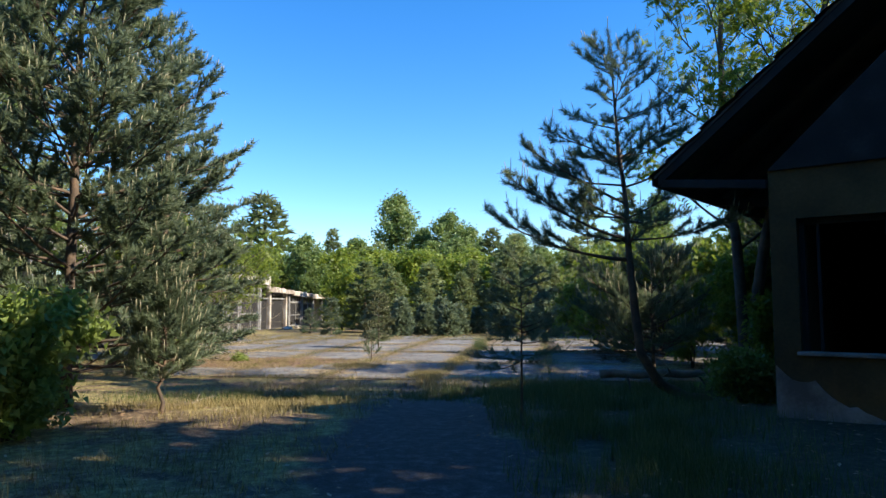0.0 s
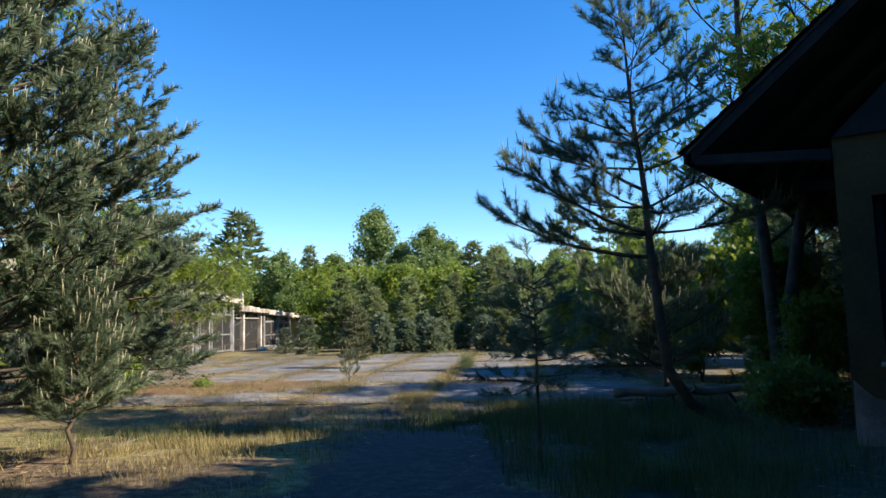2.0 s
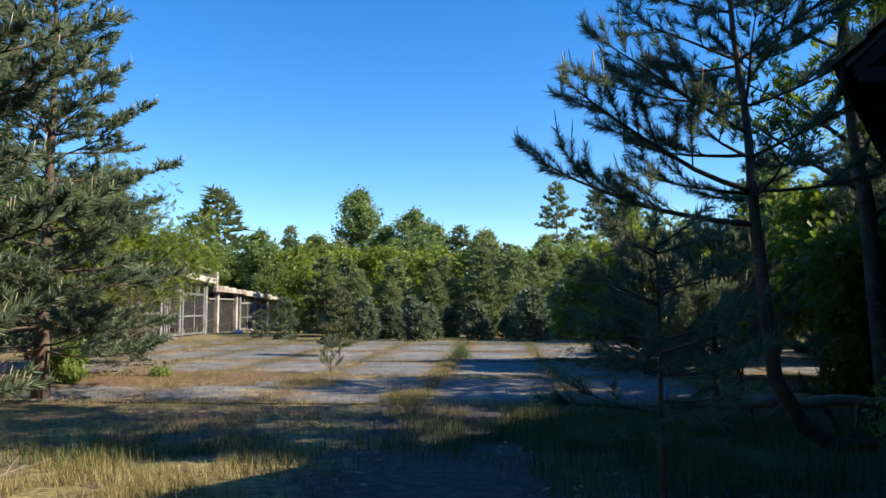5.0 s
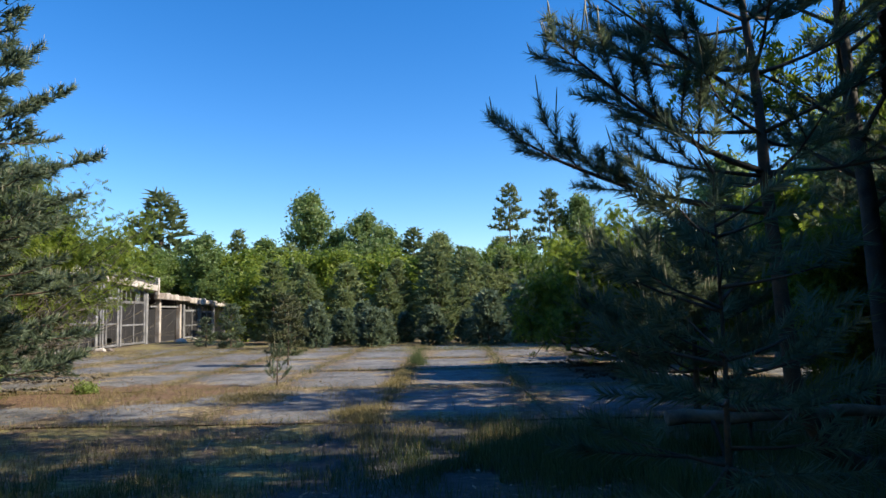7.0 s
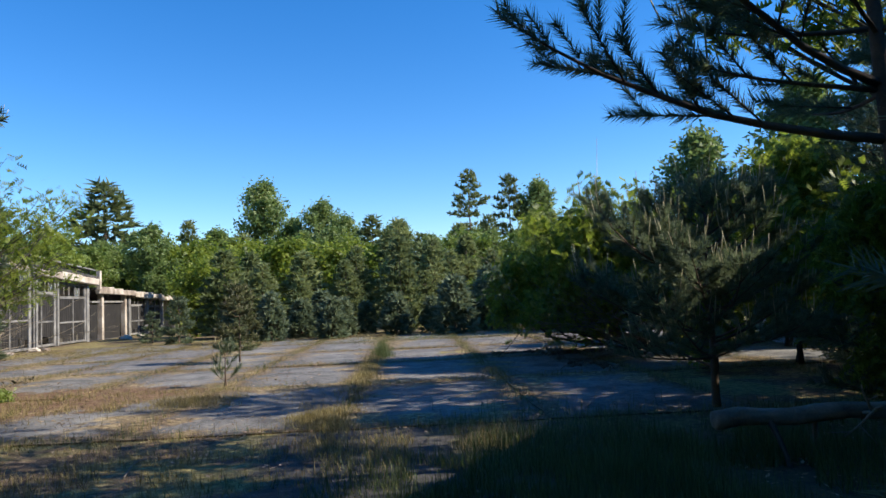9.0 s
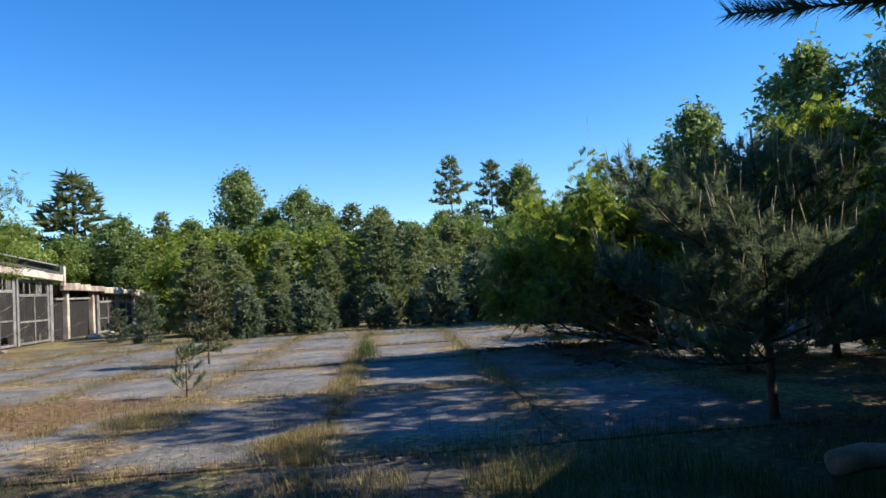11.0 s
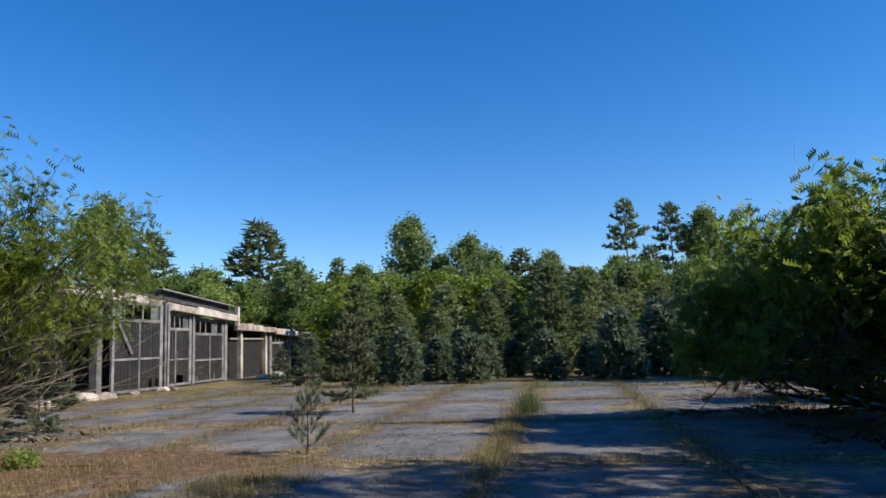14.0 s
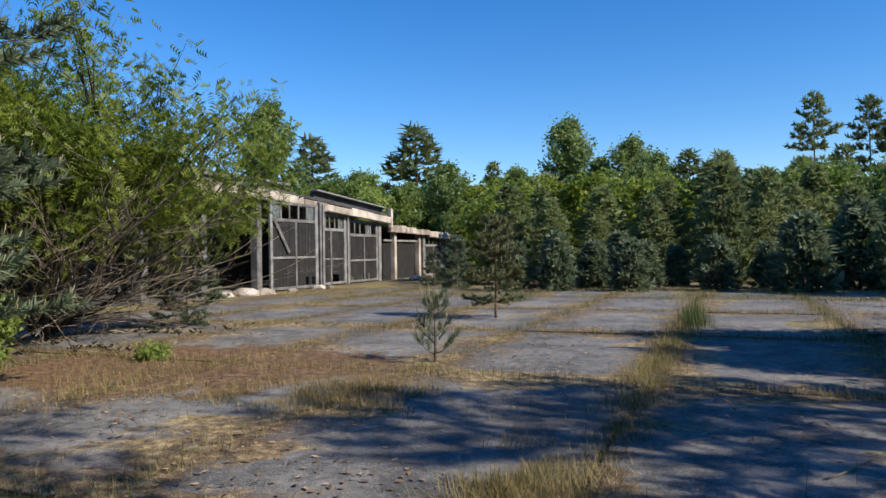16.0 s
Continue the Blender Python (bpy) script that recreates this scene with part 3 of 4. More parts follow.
# torn roof edge above the fascia
gpart("roof_parapet", 1.0, 8.6, 0.1, 0.35, 4.26, 4.72, M_TAR, sag=-0.058, jitter=0.02)
gpart("roof_edge_board", 0.8, 8.65, -0.2, 0.098, 4.66, 4.74, M_GREYWOOD, sag=-0.058)
gpart("parapet_post", 8.66, 8.86, -0.46, -0.24, 3.1, 4.2, M_CONCRETE, jitter=0.02)
for i in range(7):
    gpart("roof_board", -11 + i * 1.3, -9.9 + i * 1.3 + r.uniform(0, .3), -0.5, 0.4, 4.62 + r.uniform(0, .1), 4.7 + r.uniform(.06, .14), M_GREYWOOD, jitter=0.03)
# posts between the bays
for x in (-20.5, -17, -13.6, -10.2, -7.2, -3.7, 0.32, 4.05, 7.95):
    gpart("post", x - 0.17, x + 0.17, -0.05, 0.3, 0, fall(x) - 0.02, M_GREYWOOD, bevel=0.02)
for x in (10.1, 13.9, 14.6, 18.2, 21.6, 24.6):
    gpart("wing_post", x - 0.15, x + 0.15, -0.05, 0.25, 0, 2.95 - 0.032 * (x - 8.9), M_CONCRETE if x in (10.1, 13.9) else M_GREYWOOD, bevel=0.02)
gpart("lintel", -22, -3.002, 0.32, 0.5, 4.05, 4.2, M_GREYWOOD, sag=-0.016)
gpart("lintel", -3, 8.5, 0.32, 0.5, 3.76, 3.92, M_GREYWOOD, sag=-0.05)


def gate(x0, x1, top, y, swing=0.0, brace=False, bars=4, light=0.78, double=0):
    """A tall timber gate: grey frame, tarred boards below, an open glazed strip above."""
    g = thing("garage_door", GAR @ pose(x0, y, 0, 0, 0, swing), "tall grey timber garage gate with dark tarred panels", "door", "garage doors")
    w, zl = x1 - x0, top - light
    t = 0.17
    rg = random.Random(int(x0 * 10) + 300)
    put = lambda name, a, b, z0, z1, m, ya=-0.06, yb=0.05, p=g, lab="": part(name, box(a, b, ya, yb, z0, z1, 0.012, 0.008, int(a * 50 + z0 * 7)), m, p, lab)
    put("stile", 0, t, 0.05, top, M_GREYWOOD)
    put("stile", w - t * 1.3, w, 0.05, top, M_GREYWOOD)
    for k in range(double):
        put("stile", w + 0.07 + 0.24 * k, w + 0.22 + 0.24 * k, 0.02, top + 0.14 - 0.1 * k, M_GREYWOOD, -0.12, 0.06)
    put("stile", w * 0.52 - 0.07, w * 0.52 + 0.07, 0.1, zl, M_GREYWOOD, -0.05, 0.04)
    for z, hh in ((0.06, 0.12), (zl * 0.45, 0.1), (zl - 0.1, 0.15), (top - 0.13, 0.13)):
        put("rail", t, w - t * 1.3, z, z + hh, M_GREYWOOD, -0.048, 0.038)
    k = max(4, int((w - 2 * t) / 0.24))
    for i in range(k):
        a = t + (w - 2.3 * t) * i / k
        foot = 0.1 + (rg.uniform(0.1, 0.5) if rg.random() < 0.25 else 0)
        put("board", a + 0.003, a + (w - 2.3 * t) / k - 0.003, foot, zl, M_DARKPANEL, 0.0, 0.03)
    for i in range(1, bars + 1):
        a = t + (w - 2.3 * t) * i / (bars + 1) + rg.uniform(-.05, .05)
        put("glazing_bar", a - 0.04, a + 0.04, zl + 0.06, top - 0.12, M_GREYWOOD, -0.03, 0.03)
    for i in range(bars + 1):
        if rg.random() < 0.3:
            a = t + (w - 2.3 * t) * i / (bars + 1)
            ob = put("pane", a + 0.08, a + (w - 2.3 * t) / (bars + 1) - 0.08, zl + 0.07, top - 0.13, M_GLASS, -0.004, 0.004, lab="dusty remaining pane")
            ob.visible_shadow = False
    if brace:
        bm = box(-0.08, 0.08, -0.1, -0.055, 0, 1.75, 0.01)
        bmesh.ops.transform(bm, matrix=Matrix.Translation((t + 0.1, 0, zl - 0.02)) @ Matrix.Rotation(radians(145), 4, 'Y'), verts=bm.verts[:])
        part("brace", bm, M_GREYWOOD, g)
    return g


gate(-3.5, 0.0, 3.9, -0.4, -4, True, double=2)
gate(0.62, 3.85, 3.62, -0.02, 0, False, 5, double=1)
gate(4.25, 7.75, 3.4, 0.05)
gate(-10.0, -7.5, 3.7, 0.35, 62)
gate(14.8, 18.0, 2.72, 0.05, 0, False, 3, 0.6)
gate(18.4, 21.4, 2.62, 0.05, 0, False, 3, 0.6)
gpart("narrow_leaf", -0.02, 0.22, -0.5, -0.3, 0.02, 3.85, M_GREYWOOD)
gpart("wing_sheet", 8.9, 13.7, 0.25, 0.32, 0, 2.15, M_DARKPANEL, jitter=0.06)
gpart("wing_rail", 8.9, 13.8, 0.1, 0.24, 2.3, 2.42, M_GREYWOOD)
# rubble in front of the doors
r = random.Random(11)


def rubble(x, y, z, s, label="broken white concrete lump"):
    bm = bmesh.new()
    bmesh.ops.create_icosphere(bm, subdivisions=2, radius=s)
    k = r.random() * 99
    for v in bm.verts:
        v.co *= 1 + 0.5 * noise.noise(v.co * (1.6 / s) + Vector((k, 0, 0)))
        v.co.z = max(v.co.z * 0.55, -0.25 * s)
    ob = part("rubble_lump", bm, M_CONCRETE)
    ob.matrix_world = pose(x, y, z, 0, 0, r.uniform(0, 360))
    tagged(ob, label, "rubble", "rubble by the garages")


for x, y, s in ((-0.9, -1.2, 0.3), (-0.3, -1.5, 0.2), (-5.0, -1.2, 0.42), (-5.8, -0.9, 0.5), (-6.4, -0.4, 0.35), (-4.4, -1.0, 0.25), (-3.2, -1.3, 0.22), (9.5, -1.6, 0.4), (12.5, -1.5, 0.3), (-7.2, -1.0, 0.3), (-8.6, -1.3, 0.4)):
    p = GAR @ Vector((x, y, 0))
    rubble(p.x, p.y, 0.05, s)

# ---- ruined hut behind the trees ----
HUT = pose(11.6, 29.0, 0, 0, 0, -20)
hut = thing("ruined_hut", HUT, "small ruined hut with faded blue and pink render", "building")
part("wall", box(0, 2.2, 0, 0.3, -0.1, 3.2, 0.01), M_BLUEWALL, hut)
part("wall", box(3.0, 6.0, 0, 0.3, -0.1, 3.1, 0.01), M_PINKWALL, hut)
part("lintel", box(2.2, 3.0, 0.002, 0.298, 2.1, 3.15, 0.01), M_PINKWALL, hut)
part("wall", box(0, 0.3, 0.302, 4.0, -0.1, 3.2, 0.01), M_BLUEWALL, hut)
part("wall", box(5.7, 6.0, 0.302, 4.0, -0.1, 3.1, 0.01), M_PINKWALL, hut)
part("wall", box(0.3, 5.7, 3.7, 4.0, -0.1, 3.1, 0.01), M_PINKWALL, hut)
part("roof", box(-0.4, 6.4, -0.4, 4.4, 3.21, 3.35, 0.02), M_TAR, hut)

# ---- near pines ----
gz = ground_z
pine("pine_tree", (-5.6, 14.0, gz(-5.6, 14)), 9.6, 2.9, 21, "bushy blue-green pine with reddish trunk beside the path", 0.06, 230, 0.12, 0.017, 0.36, 7, 0.13, 0.5, radius=0.09, upright=0.3)
pine("pine_tree", (-8.0, 23.0, gz(-8, 23)), 10.0, 3.2, 22, "tall blue-green pine behind the bushy one", 0.1, 110, 0.15, 0.03, 0.45, 7, 0.17, 0.35)
pine("pine_tree", (-8.6, 15.5, gz(-8.6, 15.5)), 8.5, 2.8, 29, "dense pine with low dead branches", 0.05, 90, 0.15, 0.03, 0.45, 7, 0.18, 0.25)
pine("young_pine", (-4.0, 13.4, gz(-4, 13.4)), 1.75, 0.55, 23, "small blue-green young pine with a twisted stem", 0.26, 420, 0.085, 0.009, 0.13, 6, 0.06, 0.35,
     bend=((0, 0, -0.1), (0.05, 0, 0.15), (-0.03, 0, 0.35), (0.06, 0, 0.5)), radius=0.03, upright=0.6)
pine("pine_tree", (2.8, 15.7, gz(3.3, 16)), 6.3, 2.0, 24, "slender pine with a trunk bent at the ground", 0.42, 400, 0.11, 0.0075, 0.46, 4, 0.115, 0.35,
     bend=((1.5, 0.6, -0.02), (1.1, 0.5, 0.02), (0.55, 0.2, 0.3), (0.2, 0.05, 0.8), (0.1, 0, 1.6)), lean=(-0.35, 0), radius=0.085, upright=0.2,
     extra=((2.35, math.pi * 0.96, 2.6, radians(5)), (2.7, math.pi * 1.02, 2.35, radians(10)), (3.3, math.pi * 1.1, 2.0, radians(20))), candle_size=0.2)
pine("pine_tree", (4.7, 21.2, gz(4.7, 21.2)), 3.2, 2.3, 25, "dark dense pine with low spreading branches", 0.2, 360, 0.11, 0.009, 0.3, 6, 0.11, 0.45, candle_size=0.24, upright=0.4,
     extra=((1.7, math.pi * 1.18, 2.4, radians(10)), (2.0, math.pi * 1.05, 2.2, radians(10)), (1.3, math.pi * 1.3, 2.2, radians(8))))
pine("pine_tree", (7.6, 20.2, gz(7.6, 20.2)), 5.6, 2.6, 26, "dark dense pine at the grass edge", 0.05, 150, 0.13, 0.016, 0.4, 6, 0.16, 0.25)
dense = bpy.data.objects["pine_tree.005"]
# enlarged copies, mostly out of view, added to lay shade over the apron
for x, y, k in ((10.9, 21.2, 1.9), (11.6, 23.0, 1.7), (10.6, 23.4, 1.15)):
    copy_thing(dense, pose(x, y, gz(x, y), 0, 0, x * 97)).scale = (k, k, k)
for i, (x, y, h) in enumerate(((0.75, 12.6, 1.95),)):
    pine("thin_pine", (x, y, gz(x, y)), h, 0.5, 40 + i, "thin shaded young pine with a bare lower stem", 0.4, 380, 0.09, 0.007, 0.22, 5, 0.1, 0.0, radius=0.022)
pine("pine_sapling", (-2.9, 27.7, gz(-2.9, 27.7)), 0.8, 0.34, 27, "tiny dark green pine sapling growing from the concrete", 0.14, 420, 0.095, 0.008, 0.2, 3, 0.09, 0.5, radius=0.024, upright=1.0, candle_size=0.2)
pine("young_pine", (-3.4, 34.4, gz(-3.4, 34.4)), 2.3, 0.7, 28, "olive young pine with a thin bare stem", 0.2, 260, 0.11, 0.02, 0.22, 6, 0.1, 0.2, mat=M_NEEDLE_OLD, radius=0.035)
pine("young_pine", (-7.8, 47.5, gz(-7.8, 47.5)), 2.2, 0.7, 30, "green young pine in front of the garage wing", 0.06, 170, 0.14, 0.035, 0.26, 7, 0.12, 0.1, radius=0.04)
pine("young_pine", (-9.7, 50.5, gz(-9.7, 50)), 1.5, 0.6, 31, "dark young pine against the garage wing", 0.06, 150, 0.14, 0.035, 0.26, 7, 0.12, 0.1, radius=0.04)
pine("young_pine", (-9.6, 31.4, gz(-9.6, 31)), 1.7, 0.8, 32, "low blue-green young pine among dead branches", 0.06, 230, 0.11, 0.018, 0.2, 6, 0.1, 0.3, radius=0.03)


# ---- fallen locusts: sprawling limbs, dead twigs, feathered leaves ----
def locust(name, place, seed, label, limbs, leaf_per, low, dead, leaf):
    rng, r = np.random.default_rng(seed), random.Random(seed)
    root = thing(name, pose(*place), label, "tree")
    wood, ends = Tubes(5), []
    for (az, rise, L, rad) in limbs:
        w = Vector((math.cos(az), math.sin(az), math.tan(rise)))
        grow(r, wood, Vector((r.uniform(-.3, .3), r.uniform(-.3, .3), 0.05 + 0.3 * r.random())), w, L, rad, 3, ends, 0.1, 0.4, 3, 0.6, side=0.75)
    wood.make("branchwork", M_BARK, root)
    twigs, e2 = Tubes(3), []
    for (az, rise, L, rad) in dead:
        w = Vector((math.cos(az), math.sin(az), math.tan(rise)))
        grow(r, twigs, Vector((r.uniform(-.6, .6), r.uniform(-.6, .6), 0.15 + 0.7 * r.random())), w, L, rad, 3, e2, 0.03, 0.4, 3, 0.62, side=0.8)
    for i, v in enumerate(twigs.v):
        twigs.v[i] = Vector((v.x, v.y, max(v.z, 0.02 + 0.1 * (i % 7) / 7)))
    twigs.make("dead_brush", M_DEADWOOD, root, "bare grey-brown dead twigs")
    e = np.array([tuple(p) for p in ends])
    e = e[e[:, 2] > low + 0.5 * rng.random(len(e))]
    tri_soup("foliage", pinnate(rng, e, leaf_per, 0.22, leaf), 3, M_LOCUST, root)
    return root


r = random.Random(3)
locust("locust_tree", (-11.3, 29.2, 0), 51, "sprawling half-fallen locust with feathered green leaves",
       [(r.uniform(-1.2, 1.0), radians(r.uniform(14, 62)), r.uniform(2.6, 3.9), 0.065) for i in range(17)] + [(r.uniform(1, 5.2), radians(r.uniform(30, 65)), r.uniform(2.6, 3.8), 0.055) for i in range(8)],
       5, 1.1, [(r.uniform(-1.7, 1.0), radians(r.uniform(-2, 24)), r.uniform(1.9, 3.0), 0.02) for i in range(34)], 0.075)
locust("locust_tree", (7.4, 29.3, 0), 52, "low spreading locust with yellow-green leaves and dark bare limbs",
       [(math.pi + r.uniform(-1.1, .9), radians(r.uniform(6, 48)), r.uniform(1.9, 2.7), 0.055) for i in range(18)] + [(r.uniform(-1.5, 1.5), radians(r.uniform(20, 50)), r.uniform(1.8, 2.6), 0.05) for i in range(6)],
       8, 0.75, [(math.pi + r.uniform(-1.0, .9), radians(r.uniform(-2, 16)), r.uniform(2.0, 3.0), 0.02) for i in range(26)], 0.1)
bush = broadleaf("locust_bush", (9.2, 25.6, gz(9.2, 25.6)), 4.6, 69, "sunlit bushy locust with yellow-green feathered leaves", 0.36, 0.11, 3, 3, 3, M_LOCUST, M_BARK, 0.35, 0.12, 3, True, 0.2, group="locust bushes")
for x, y, k in ((11.8, 33.0, 1.0), (11.4, 29.2, 0.95), (6.8, 24.8, 0.55), (8.2, 22.8, 0.6), (6.5, 19.6, 0.65), (5.8, 17.2, 0.4)):
    copy_thing(bush, pose(x, y, gz(x, y), 0, 0, x * 131)).scale = (k, k, k)

# ---- near broadleaf trees and shrubs ----
broadleaf("locust_tree", (5.6, 18.0, gz(5.6, 18)), 11.0, 61, "tall open locust with dark twin trunks and sparse leaves", 0.3, 0.095, 3, 3, 2, M_LOCUST, M_BARK, 0.12, 0.28, 3, True, 0.15, radius=0.17)
broadleaf("birch_tree", (-10.0, 18.5, gz(-10, 18.5)), 10.5, 62, "leafy light green tree behind the pines", 0.32, 0.17, 14, 3, 1, M_BIRCHLEAF, M_BIRCHBARK, 0.1, 0.25)
broadleaf("shrub", (-5.0, 11.6, gz(-5, 11.6)), 1.5, 63, "dark leafy undergrowth shrub", 0.5, 0.1, 18, 2, 6, M_LEAF, None, 0.6, 0.15, 3, False, 0.1, category="shrub")
broadleaf("shrub", (-6.6, 12.0, gz(-6.6, 12)), 1.7, 64, "dark leafy undergrowth shrub", 0.5, 0.1, 18, 2, 6, M_LEAF, None, 0.6, 0.15, 3, False, 0.1, category="shrub")
broadleaf("shrub", (4.7, 15.6, gz(4.7, 15.6)), 0.7, 65, "shaded low shrub by the house corner", 0.5, 0.09, 10, 2, 6, M_LEAF, None, 0.7, 0.15, 3, False, 0.1, category="shrub")
broadleaf("weed", (-7.2, 27.2, gz(-7.2, 27.2)), 0.2, 67, "small green leafy weed on the litter", 0.5, 0.06, 5, 2, 3, M_LEAF, None, 0.5, 0.15, 2, False, 0.05, category="plant")
broadleaf("shrub", (-8.9, 25.6, gz(-9, 25.6)), 0.9, 68, "green leafy weeds beside the dead branches", 0.5, 0.09, 10, 2, 5, M_LEAF, None, 0.6, 0.15, 3, False, 0.08, category="shrub")

# ---- fallen log ----
log = thing("fallen_log", pose(2.75, 17.85, 0, 0, 0, -4), "broken pale dead trunk lying over the grass on its branch stubs", "log")
lt = Tubes(10)
axis = [(0.25 * i - 0.0, 0.04 * math.sin(i * 0.9), 0.5 + 0.02 * math.sin(i * 1.7) + 0.004 * i) for i in range(25)]
lt.add([(-0.01, 0, 0.5)] + axis, [0.06] + [(0.088 - 0.002 * i) * (1 + 0.22 * noise.noise(Vector((i * 0.8, 3, 0)))) for i in range(25)])
lt.make("trunk", M_DEADWOOD, log)
r = random.Random(9)
for i in range(11):
    st, ee = Tubes(4), []
    x = 0.5 + i * 0.45
    down = i in (1, 4, 8)
    grow(r, st, Vector((x, 0, 0.5)), Vector((r.uniform(-.2, .5), r.uniform(-.7, .7), -1.1 if down else r.uniform(-.5, .7))), 0.62 if down else r.uniform(.4, 1.0), 0.028, 0 if down else 2, ee, 0, 0.3, 2)
    st.make("branch_stub", M_DEADWOOD if i % 3 else M_BARK, log)

# ---- forest round the clearing ----
protos = {}


def proto_pine(key, h, spread, seed, crown, label, mat=None):
    protos[key] = pine("forest_pine", (0, -60, 0), h, spread, seed, label, crown, 24, 0.46, 0.17, h * 0.05, 6, 0.38, 0, mat=mat or M_FARPINE, group="forest trees", fine_wood=False)
    return protos[key]


def far_leafy(key, name, h, seed, label, mat, bark, spread=0.3, trunk=0.2, leaf=0.3, per=24, scatter=0.3):
    protos[key] = broadleaf(name, (0, -70, 0), h, seed, label, spread, leaf, per, 2, 1, mat, bark, 0.08, trunk, 4, False, scatter, group="forest trees")
    return protos[key]


proto_pine("p1", 9.0, 2.3, 71, 0.1, "dense mid-green forest pine")
proto_pine("p2", 7.0, 2.0, 72, 0.06, "dense mid-green forest pine")
proto_pine("p3", 3.2, 1.2, 73, 0.04, "bushy young forest-edge pine", M_NEEDLE)
proto_pine("p4", 14.0, 3.3, 74, 0.55, "old dark pine with a flat high crown")
far_leafy("b1", "birch_tree", 12.0, 75, "tall light green birch", M_BIRCHLEAF, M_BIRCHBARK, 0.22, 0.28)
far_leafy("l1", "forest_tree", 9.0, 76, "round leafy forest tree", M_LEAF, M_BARK, 0.4, 0.1)
far_leafy("l2", "forest_tree", 7.0, 77, "bright leafy forest tree", M_LOCUST, M_BARK, 0.42, 0.08)
far_leafy("w1", "pale_willow", 7.0, 78, "pale silver-green leafy tree", M_WILLOW, M_BARK, 0.44, 0.1)
heights = {"p1": 9.0, "p2": 7.0, "p3": 3.2, "p4": 14.0, "b1": 12.0, "l1": 9.0, "l2": 7.0, "w1": 7.0}
r = random.Random(4)
used = set()


def plant(key, x, y, h, wide=1.0):
    if key in ("l1", "l2", "w1"):
        h *= 0.8
    s = h / heights[key]
    m = pose(x, y, gz(x, y) if abs(x) < 60 and y < 120 else 0, 0, 0, r.uniform(0, 360))
    if key not in used:
        used.add(key)
        ob = protos[key]
        ob.matrix_world = m
    else:
        ob = copy_thing(protos[key], m)
    ob.scale = (s * wide, s * wide, s)
    return ob


# named trees on the skyline
for key, x, y, h, w in (("b1", -8.2, 109, 19, 1.0), ("b1", -1.0, 108, 16, 1.1), ("b1", -4.5, 112, 14, 1.0), ("b1", 2.2, 106, 13.5, 1.2), ("p4", 20.4, 114, 20.5, 0.85), ("p4", 27.6, 118, 20.5, 0.8), ("b1", 31.5, 117, 20, 1.0),
                        ("p1", -26.4, 99.6, 17, 1.7), ("p1", -33.5, 86, 14, 1.5), ("b1", -23.5, 60, 12, 1.0), ("w1", -15.5, 86, 9.5, 1.1), ("w1", -13, 84, 8.5, 1.0),
                        ("p1", -17.5, 103, 12.5, 1), ("p1", -14.5, 102, 11, 1), ("b1", 8.5, 96, 11.5, 1.2), ("b1", 20.7, 40, 11.5, 1.0), ("b1", 24.0, 38, 12.5, 1.0), ("b1", 15.5, 41, 9.0, 1.1)):
    plant(key, x, y, h, w)
# the wood beyond the apron: a young edge, then taller rows
for i in range(26):
    plant("p3", -5.2 + i * 0.95 + r.uniform(-.5, .5), 47 + r.uniform(-2.5, 3) - 0.12 * max(0, i - 14), r.uniform(1.3, 3.2), r.uniform(0.9, 1.2))
for row, (y, lo, hi, kinds) in enumerate(((51.5, 2.8, 5.2, "p2 p2 p1 l2"), (57, 4.2, 6.5, "p2 l2 p1 p1"), (65, 5.2, 7.8, "p1 l1 p2 p1 l2"), (78, 7.0, 9.8, "p1 l1 b1 p1 l2"), (92, 8.5, 11.4, "p1 l1 p1 b1"))):
    x = -6.2 - row * 0.5 - 0.22 * (y - 52)
    while x < 22 + row * 5:
        plant(r.choice(kinds.split()), x + r.uniform(-.7, .7), y + r.uniform(-2.5, 2.5), r.uniform(lo, hi), r.uniform(1.05, 1.6))
        x += r.uniform(1.6, 2.7) + row * 0.35
# behind and beside the garages
for i in range(30):
    plant(r.choice(["l1", "l2", "l1", "p1"]), -26 - r.uniform(0, 12) + 0.09 * i, 34 + i * 1.9, r.uniform(6.5, 9.0), 1.15)
for i in range(7):
    plant(r.choice(["l1", "l2"]), -15.5 + r.uniform(-2, 2), 76 + i * 2, r.uniform(6, 8.5), 1.1)
# edge of the clearing opposite the garages
for i in range(14):
    plant(r.choice(["l2", "l2", "l1", "p2"]), 14.5 + r.uniform(0, 7), 33.5 + i * 1.2, r.uniform(3.4, 5.2), 1.2)
for i in range(16):
    plant(r.choice(["l1", "p1", "p2", "l2"]), 16.5 + r.uniform(0, 12), 14 + i * 1.3, r.uniform(4, 6.2), 1.1)
for i in range(9):
    plant(r.choice(["p1", "l1", "p2"]), -13 - r.uniform(0, 9), 6 + i * 2.6, r.uniform(5.5, 8.5), 1.1)
for i in range(12):
    plant(r.choice(["p1", "l1", "b1"]), -16 + i * 2.9, -9 - r.uniform(0, 6), r.uniform(7, 11), 1.1)

